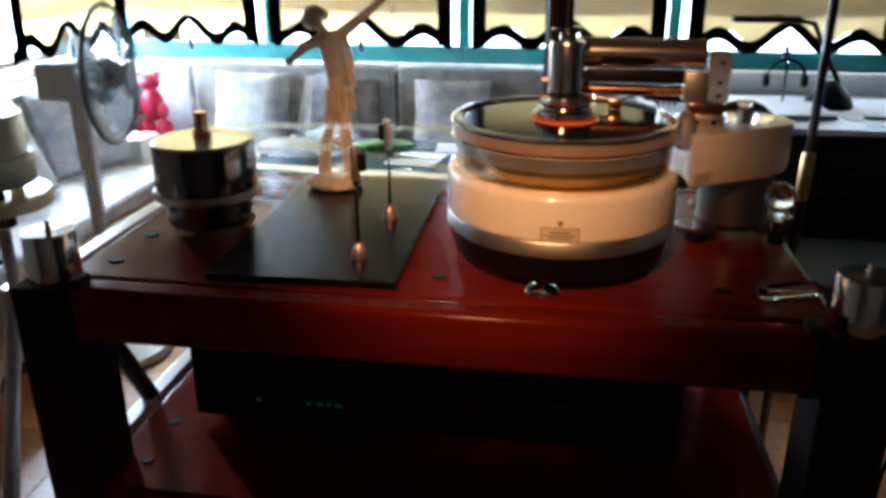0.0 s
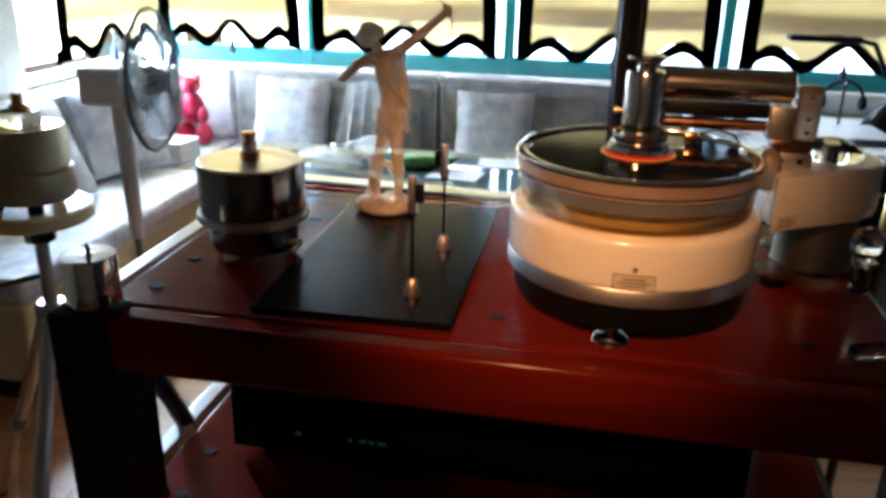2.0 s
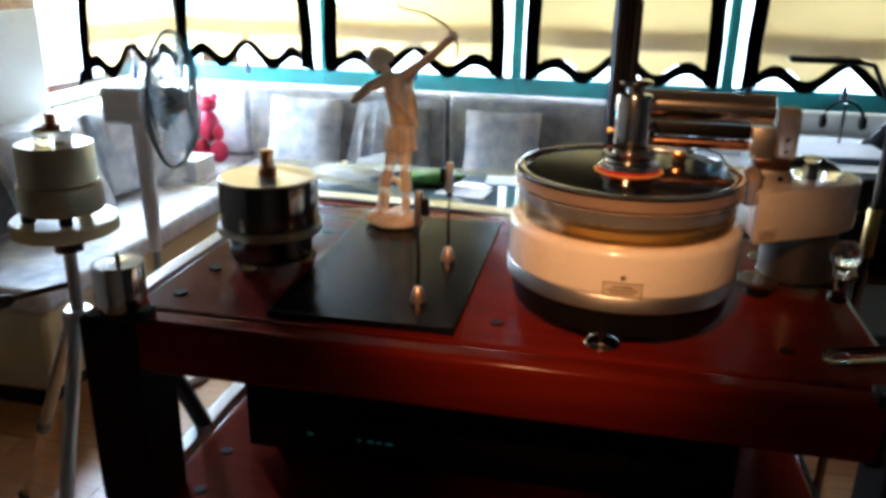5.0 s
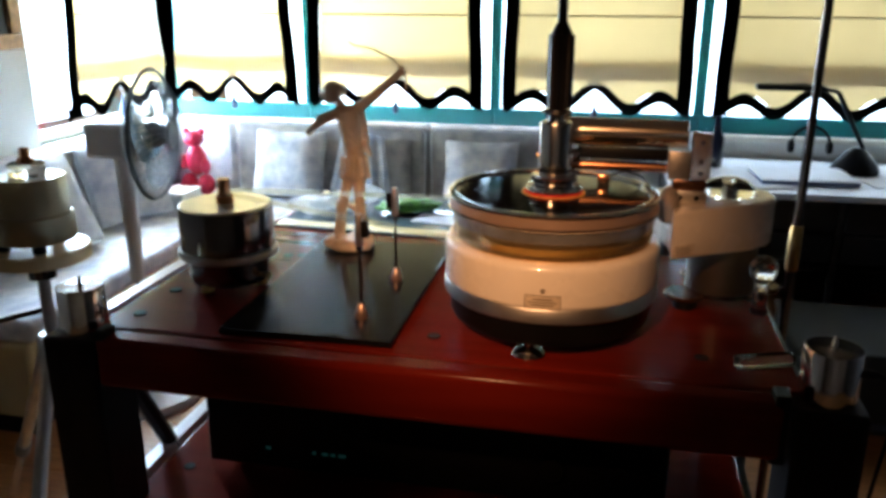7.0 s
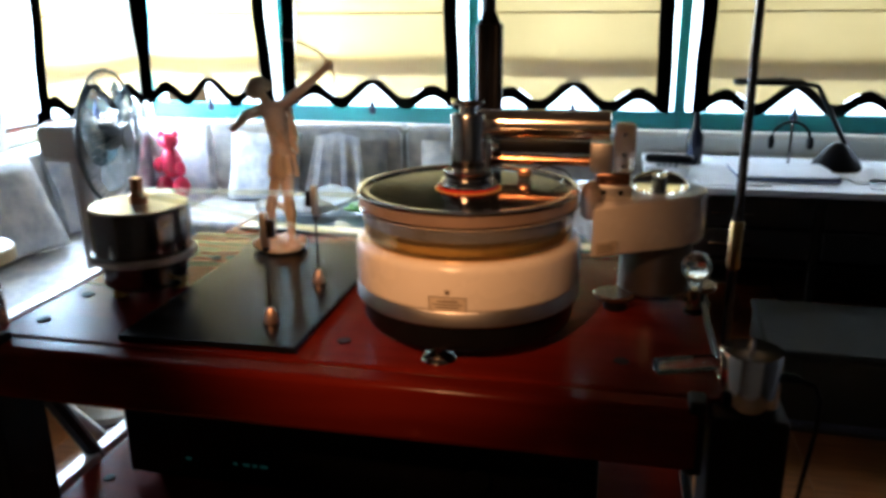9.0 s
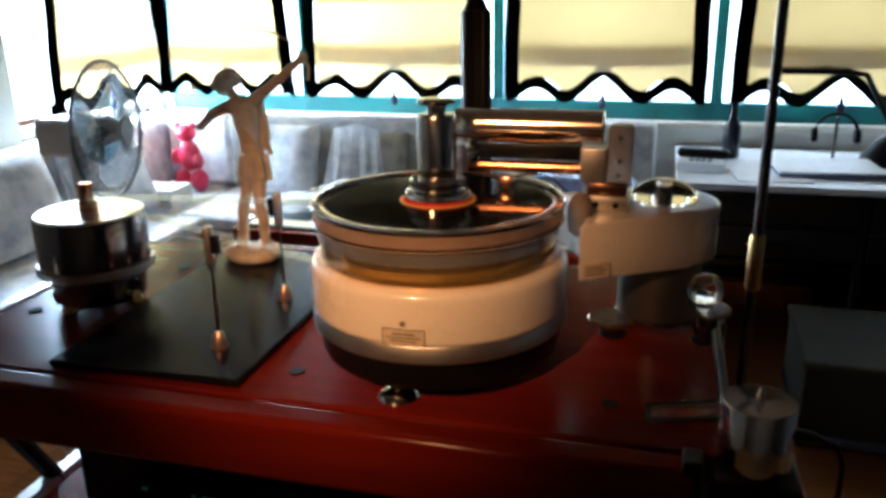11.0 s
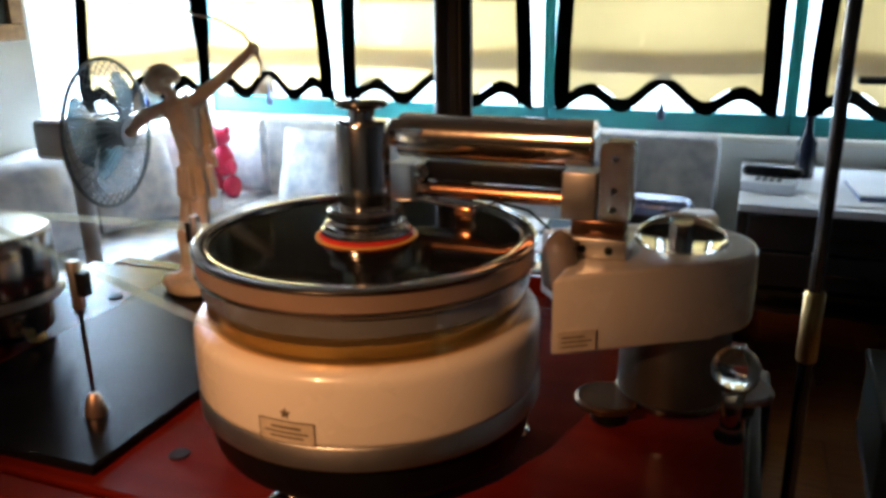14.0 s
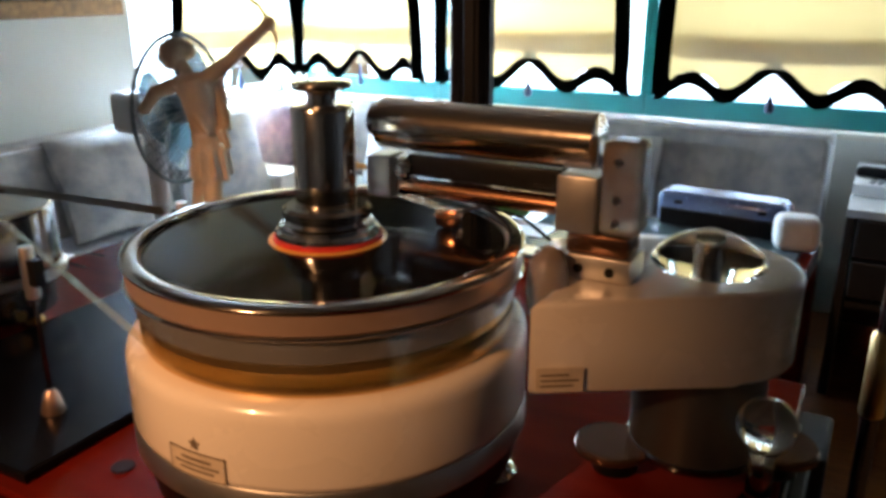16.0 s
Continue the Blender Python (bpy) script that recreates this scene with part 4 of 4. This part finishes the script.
part("acrylic_rest", lathe([(0.009, 0.182), (0.016, 0.188), (0.0185, 0.205), (0.0175, 0.226), (0.012, 0.240), (0.004, 0.245)], 32, m=pose(0.314 - 0.428, 1.386 - 1.505, 0)), FROSTED, pod, "rounded clear acrylic arm rest")
part("lead", tube([(tx0 + 0.10, ay - 0.012, 0.254), (tx0 + 0.125, ay - 0.01, 0.262), (tx0 + 0.155, ay + 0.01, 0.250), (tx0 + 0.175, ay + 0.03, 0.225)], 0.0016, 8), BLACK, pod)

# crystal ball on its stand
cb = thing("crystal_ball", (0.497, 1.462, 1.0), "clear crystal ball on a short glass stand", "crystal ball")
part("stand", lathe([(0.016, 0.0), (0.017, 0.003), (0.012, 0.012), (0.011, 0.050), (0.014, 0.060)], 28), CRYSTAL, cb, "clear glass stand")
part("ball", ball((0, 0, 0.084), 0.026, segs=32), CRYSTAL, cb)
gb = thing("glass_block", (0.468, 1.222, 1.0), "small clear glass name block on the rack", "ornament", rz=20)
part("block", box(-0.048, 0.048, -0.012, 0.012, 0.0, 0.020, 0.004, 2), CRYSTAL, gb)

# ---- belt drive motor ----
MX, MY = -0.526, 1.404
mo = thing("drive_motor", (MX, MY, 1.0), "dark polished motor drum with copper spindle on the rack", "motor")
part("base", lathe([(0.066, 0.012), (0.070, 0.016), (0.070, 0.062), (0.066, 0.064)], 64, k=1.1), GUN, mo, "dark glossy base")
part("flange", lathe([(0.086, 0.064), (0.0885, 0.067), (0.0885, 0.076), (0.086, 0.079)], 72, k=1.1), SATIN, mo, "pale steel flange")
part("drum", lathe([(0.0815, 0.079), (0.083, 0.081), (0.083, 0.160), (0.0815, 0.163)], 72, k=1.1), GUN, mo, "black nickel drum")
part("drum_face", lathe([(0.0812, 0.163), (0.0812, 0.1655), (0.079, 0.167)], 72, k=1.1), DRUMTOP, mo, "pale honed top face")
part("spindle", lathe([(0.0165, 0.167), (0.0165, 0.182), (0.0115, 0.184), (0.0115, 0.208), (0.013, 0.209), (0.013, 0.214), (0.010, 0.2155)], 40), COPPER, mo, "copper capstan")
for a in (250, 10, 130):
    part("foot", lathe([(0.012, 0.0), (0.0135, 0.003), (0.010, 0.013)], 24, m=pose(0.062 * math.cos(radians(a)), 0.062 * math.sin(radians(a)), 0)), BRASS, mo, "brass foot")
tl = tube([(0.068, -0.02, 0.03), (0.088, -0.026, 0.03), (0.094, -0.028, 0.030)], [0.004, 0.004, 0.008], 14)
part("binding_post", tl, BRASS, mo)

# clear tape belt round spindle and platter
belt = thing("drive_belt", (0, 0, 0), "clear plastic tape belt between motor and platter", "belt")
dx, dy = CX - MX, CY - MY
dist = math.hypot(dx, dy)
base = math.atan2(dy, dx)
phi = math.acos((0.0119 - 0.1588 * K) / dist)
pts = []
for k in range(13):
    a = base + phi + (2 * math.pi - 2 * phi) * k / 12
    pts.append((MX + 0.0122 * math.cos(a), MY + 0.0122 * math.sin(a), 1.190))
for k in range(41):
    a = base - phi + 2 * phi * k / 40
    pts.append((CX + 0.1590 * K * math.cos(a), CY + 0.1590 * K * math.sin(a), 1.179))
b = bmesh.new()
lo = [b.verts.new((x, y, z - 0.0055)) for x, y, z in pts]
hi = [b.verts.new((x, y, z + 0.0055)) for x, y, z in pts]
for k in range(len(pts)):
    q = (k + 1) % len(pts)
    b.faces.new((lo[k], lo[q], hi[q], hi[k]))
part("tape", b, BELT, belt)

# ---- archer statuette ----
sb = bmesh.new()


def limb(p, r):
    tube(p, r, 14, sb)
    ball(p[0], r[0], bm=sb, segs=14)
    ball(p[-1], r[-1], bm=sb, segs=14)


lathe([(0.046, 0.0), (0.054, 0.006), (0.052, 0.014), (0.040, 0.021), (0.02, 0.025)], 30, sb)
# legs, feet and the stump behind them
limb([(-0.021, 0.002, 0.026), (-0.017, -0.004, 0.095), (-0.010, 0.000, 0.125), (0.004, 0.004, 0.190)], [0.0075, 0.0115, 0.0115, 0.017])
limb([(0.027, -0.008, 0.026), (0.029, -0.012, 0.085), (0.026, -0.014, 0.115), (0.022, 0.000, 0.190)], [0.0075, 0.0115, 0.0115, 0.018])
limb([(-0.026, -0.014, 0.026), (-0.021, 0.002, 0.029)], [0.007, 0.009])
limb([(0.030, -0.026, 0.026), (0.027, -0.008, 0.029)], [0.007, 0.009])
limb([(-0.033, 0.014, 0.026), (-0.030, 0.014, 0.060), (-0.026, 0.012, 0.100)], [0.011, 0.008, 0.009])
limb([(-0.026, 0.012, 0.098), (0.006, 0.012, 0.092), (0.022, 0.010, 0.060)], [0.009, 0.007, 0.006])
# hips, waist, chest
tube([(0.013, 0.003, 0.160), (0.013, 0.003, 0.180), (0.013, 0.003, 0.205), (0.010, 0.003, 0.232)], [0.0255, 0.027, 0.0235, 0.018], 18, sb)
tube([(0.011, 0.003, 0.220), (0.007, 0.002, 0.250), (0.003, 0.000, 0.285), (0.000, 0.000, 0.308), (-0.003, 0.0, 0.318)], [0.018, 0.0205, 0.025, 0.0235, 0.013], 18, sb)
# neck, head and hair
limb([(-0.008, 0, 0.312), (-0.022, -0.002, 0.334)], [0.010, 0.009])
ball((-0.034, -0.004, 0.344), 0.0195, (1, 1, 1.15), sb, 16)
ball((-0.030, 0.003, 0.353), 0.021, (1.08, 1.05, 0.8), sb, 16)
ball((-0.014, 0.008, 0.350), 0.012, (1.1, 1, 1.1), sb, 12)
ball((-0.052, -0.008, 0.342), 0.005, (1.2, 1, 1), sb, 10)
# raised bow arm and the bent string arm
limb([(0.016, 0.004, 0.308), (0.060, 0.020, 0.342), (0.110, 0.035, 0.386)], [0.0125, 0.010, 0.0075])
ball((0.114, 0.037, 0.390), 0.0105, bm=sb, segs=12)
limb([(-0.018, -0.006, 0.304), (-0.048, -0.030, 0.292)], [0.0125, 0.010])
limb([(-0.048, -0.030, 0.292), (-0.074, -0.026, 0.268)], [0.0105, 0.0075])
ball((-0.077, -0.026, 0.265), 0.009, (1.2, 1, 0.9), sb, 10)
# the bow
tube([(0.120, 0.04, 0.345), (0.124, 0.04, 0.368), (0.114, 0.04, 0.392), (0.095, 0.042, 0.414), (0.055, 0.044, 0.434), (0.010, 0.045, 0.442), (-0.004, 0.045, 0.450)], [0.0022, 0.0028, 0.0034, 0.003, 0.0028, 0.0024, 0.0024], 8, sb)
# tunic folds, belt, strap and quiver
for k in range(9):
    a = radians(-160 + 40 * k)
    limb([(0.013 + 0.026 * math.cos(a), 0.003 + 0.024 * math.sin(a), 0.205), (0.014 + 0.0295 * math.cos(a), 0.003 + 0.026 * math.sin(a), 0.164 + 0.007 * (k % 2))], [0.0045, 0.0055])
tube([(0.011, 0.003, 0.221), (0.011, 0.003, 0.229)], [0.0215, 0.0215], 20, sb)
limb([(-0.018, -0.020, 0.300), (0.030, -0.016, 0.236)], [0.0045, 0.0045])
limb([(0.036, 0.010, 0.232), (0.046, 0.010, 0.212)], [0.009, 0.005])
limb([(0.036, 0.020, 0.240), (0.020, 0.026, 0.315)], [0.009, 0.011])
for k in range(9):
    a = radians(40 * k)
    ball((0.042 * math.cos(a), 0.036 * math.sin(a), 0.014), 0.011 + 0.004 * (k % 3), (1.2, 1, 0.8), sb, 10)
statue = part("statuette", sb, IVORY, None)
statue.matrix_basis = pose(-0.352, 1.650, 1.012, 0, 0, 4)
rm = statue.modifiers.new("soften", "REMESH")
rm.mode, rm.voxel_size, rm.use_smooth_shade = "VOXEL", 0.0021, True
sm2 = statue.modifiers.new("smooth", "SMOOTH")
sm2.factor, sm2.iterations = 0.5, 2
tagged(statue, "ivory resin archer statuette standing on the black plate", "statuette")

# ---- poles by the rack ----
bp = thing("black_pole", (0.100, 1.662, 1.0), "black pole with thick ribbed grip on the rack", "stand")
part("foot", lathe([(0.045, 0), (0.047, 0.004), (0.045, 0.012), (0.02, 0.016)], 40), BLACK, bp)
ribs = []
for k in range(10):
    a = 2 * math.pi * k / 10
    ribs += [(0.0268 * math.cos(a - 0.2), 0.0268 * math.sin(a - 0.2)), (0.0268 * math.cos(a + 0.2), 0.0268 * math.sin(a + 0.2)), (0.0244 * math.cos(a + 0.31), 0.0244 * math.sin(a + 0.31))]
part("grip", slab(ribs, 0.016, 0.484, 0.003, 2), BLACK, bp, "ribbed black grip")
part("collar", lathe([(0.022, 0.484), (0.012, 0.506)], 30), BLACK, bp)
part("stem", lathe([(0.010, 0.500), (0.010, 1.25)], 24), BLACK, bp)
rod = thing("floor_stand", (0.582, 1.635, 0), "slim brown steel floor stand behind the rack", "stand")
part("foot", lathe([(0.022, 0), (0.024, 0.004), (0.022, 0.015), (0.012, 0.03)], 30), GUN, rod)
part("lower_tube", lathe([(0.009, 0.02), (0.009, 1.04)], 20), GUN, rod)
part("sleeve", lathe([(0.011, 1.03), (0.0125, 1.033), (0.0125, 1.12), (0.010, 1.124)], 24), BRASS, rod, "dull brass sleeve")
part("rod", lathe([(0.0085, 1.09), (0.0085, 2.15)], 20), GUN, rod)

# ---- second motor on a tripod ----
TX, TY = -1.045, 1.50
tp = thing("tripod_motor", (TX, TY, 0), "spare brass-coloured motor on a silver camera tripod", "tripod")
DZ = 0.038
part("round_plate", lathe([(0.104, 0.945), (0.110, 0.948), (0.110, 0.972), (0.106, 0.977)], 64, m=pose(0, 0, DZ)), CREAM, tp, "cream nylon disc")
part("lower_drum", lathe([(0.083, 0.995), (0.085, 0.998), (0.085, 1.052), (0.081, 1.056)], 64, m=pose(0, 0, DZ)), OLIVE, tp, "olive satin lower drum")
part("upper_drum", lathe([(0.076, 1.056), (0.078, 1.058), (0.078, 1.135), (0.076, 1.138)], 64, m=pose(0, 0, DZ)), OLIVE, tp)
part("clear_disc", lathe([(0.036, 1.138), (0.038, 1.141), (0.038, 1.163), (0.036, 1.166)], 40, m=pose(0, 0, DZ)), CRYSTAL, tp, "clear acrylic disc")
part("knob", lathe([(0.018, 1.166), (0.018, 1.176), (0.011, 1.178), (0.011, 1.198), (0.009, 1.20)], 32, m=pose(0, 0, DZ)), COPPER, tp)
for a in (230, 310, 90):
    part("standoff", lathe([(0.014, 0.977), (0.014, 0.995)], 18, m=pose(0.07 * math.cos(radians(a)), 0.07 * math.sin(radians(a)), DZ)), BLACK, tp)
part("head", lathe([(0.03, 0.90), (0.03, 0.945)], 28, m=pose(0, 0, DZ)), GUN, tp)
part("column", lathe([(0.014, 0.70), (0.014, 0.94)], 24), SATIN, tp)
part("hub", lathe([(0.028, 0.73), (0.034, 0.74), (0.034, 0.79), (0.028, 0.80)], 28), SATIN, tp)
part("pan_handle", tube([(0, 0, 0.86), (-0.05, -0.05, 0.855), (-0.10, -0.09, 0.845)], [0.006, 0.006, 0.006], 10), GUN, tp)
part("handle_grip", tube([(-0.09, -0.08, 0.847), (-0.10, -0.09, 0.845), (-0.17, -0.14, 0.83), (-0.18, -0.145, 0.828)], [0.008, 0.015, 0.016, 0.008], 14), RUBBER, tp, "black rubber grip")
for a in (151, 290, 40):
    ca, sa = math.cos(radians(a)), math.sin(radians(a))
    lg = part("leg", tube([(0.03 * ca, 0.03 * sa, 0.77), (0.31 * ca, 0.31 * sa, 0.37)], 0.0155, 14), SATIN, tp, "silver tripod leg")
    part("lower_leg", tube([(0.305 * ca, 0.305 * sa, 0.377), (0.565 * ca, 0.565 * sa, 0.02)], 0.0115, 12), CHROME, lg)
    part("clip", tube([(0.298 * ca, 0.298 * sa, 0.387), (0.325 * ca, 0.325 * sa, 0.350)], 0.020, 12), GREY, lg)
    part("rubber_foot", ball((0.57 * ca, 0.57 * sa, 0.016), 0.016, segs=12), RUBBER, lg)

# ---- pedestal fan ----
fan = thing("pedestal_fan", (-1.555, 2.62, 0), "white pedestal fan with wire cage and smoky blades", "fan")
part("base", lathe([(0.20, 0.0), (0.205, 0.01), (0.19, 0.03), (0.06, 0.05), (0.03, 0.07)], 48), PLASTIC, fan, "white round base")
part("inner_pole", lathe([(0.012, 0.05), (0.012, 0.52)], 20), GREY, fan)
part("pole", lathe([(0.022, 0.50), (0.026, 0.53), (0.032, 0.86), (0.036, 1.0)], 28), PLASTIC, fan, "white plastic upper pole")
part("housing", moved(box(-0.115, 0.055, -0.07, 0.07, 0.985, 1.115, 0.02, 3), Matrix.Identity(4)), PLASTIC, fan, "white motor housing")
FN = pose(0.125, 0.015, 1.07, 0, 0, 10) @ pose(0, 0, 0, 0, 90, 0)
for s_, r_ in ((1, 0.235), (-1, 0.235)):
    cg = bmesh.new()
    for k in range(44):
        a = 2 * math.pi * k / 44
        pts = []
        for q in range(8):
            f = q / 7
            rr = 0.05 + (r_ - 0.05) * f
            pts.append((rr * math.cos(a + 0.25 * f), rr * math.sin(a + 0.25 * f), s_ * 0.065 * (1 - f ** 3)))
        tube(pts, 0.0018, 4, cg)
    for rr, zz in ((0.05, s_ * 0.065), (0.15, s_ * 0.048), (r_, 0.0)):
        tube([(rr * math.cos(2 * math.pi * k / 40), rr * math.sin(2 * math.pi * k / 40), zz) for k in range(41)], 0.0065 if rr > 0.2 else 0.002, 6, cg)
    lathe([(0.045, s_ * 0.065 - 0.004), (0.045, s_ * 0.065 + 0.004)], 24, cg)
    part("cage", moved(cg, FN), CAGE, fan, "fine wire cage")["kind"] = "stuff"
for k in range(3):
    bl = bmesh.new()
    rows = []
    for i in range(9):
        f = i / 8
        row = []
        for j in range(7):
            g = j / 6 - 0.5
            a = radians(120 * k) + g * (0.95 + 0.5 * f) + 0.35 * f
            r = 0.04 + 0.165 * f * (1 - 0.25 * (2 * g) ** 4)
            row.append(bl.verts.new((r * math.cos(a), r * math.sin(a), 0.05 * g)))
        rows.append(row)
    for r_, q_ in zip(rows, rows[1:]):
        for j in range(6):
            bl.faces.new((r_[j], r_[j + 1], q_[j + 1], q_[j]))
    bmesh.ops.solidify(bl, geom=bl.faces[:], thickness=0.003)
    part("blade", moved(bl, FN), SMOKE, fan, "smoky translucent blade")
part("hub", moved(lathe([(0.045, -0.05), (0.05, 0.0), (0.03, 0.05)], 28), FN), CAGE, fan)

# ---- storage beside the rack ----
DULLCLOTH = mat("dull_grey_cloth", (0.03, 0.034, 0.034), 0.8, vary=0.2, scale=12, bump=0.2, bscale=150, color2=(0.03, 0.035, 0.03))
st = thing("storage_box", (1.36, 3.16, 0), "dull dark grey storage box with a blue rim on the floor", "box", rz=-2)
part("carton", box(-0.42, 0.42, -0.26, 0.26, 0, 0.29, 0.008), DULLCLOTH, st)
part("rim", box(-0.425, 0.425, -0.266, 0.266, 0.02, 0.05, 0.004), BLUECASE, st, "blue band")
part("cover", box(-0.43, 0.43, -0.27, 0.27, 0.291, 0.325, 0.012, 3), DULLCLOTH, st, "grey lid")
cord = thing("power_cable", (0.60, 1.15, 0), "black cord hanging from the rack post to the floor", "cable")
part("plug", tube([(-0.016, 0.0, 1.036), (0.004, -0.004, 1.036), (0.012, -0.005, 1.035)], [0.007, 0.007, 0.004], 12), BLACK, cord, "black moulded plug")
part("cable", tube([(0.010, -0.005, 1.035), (0.028, -0.008, 1.030), (0.036, -0.010, 1.012), (0.036, -0.012, 0.97), (0.026, -0.012, 0.88), (0.012, -0.012, 0.74), (0.010, -0.010, 0.5), (0.022, -0.01, 0.2), (0.03, 0.0, 0.003)], 0.0032, 8), BLACK, cord)
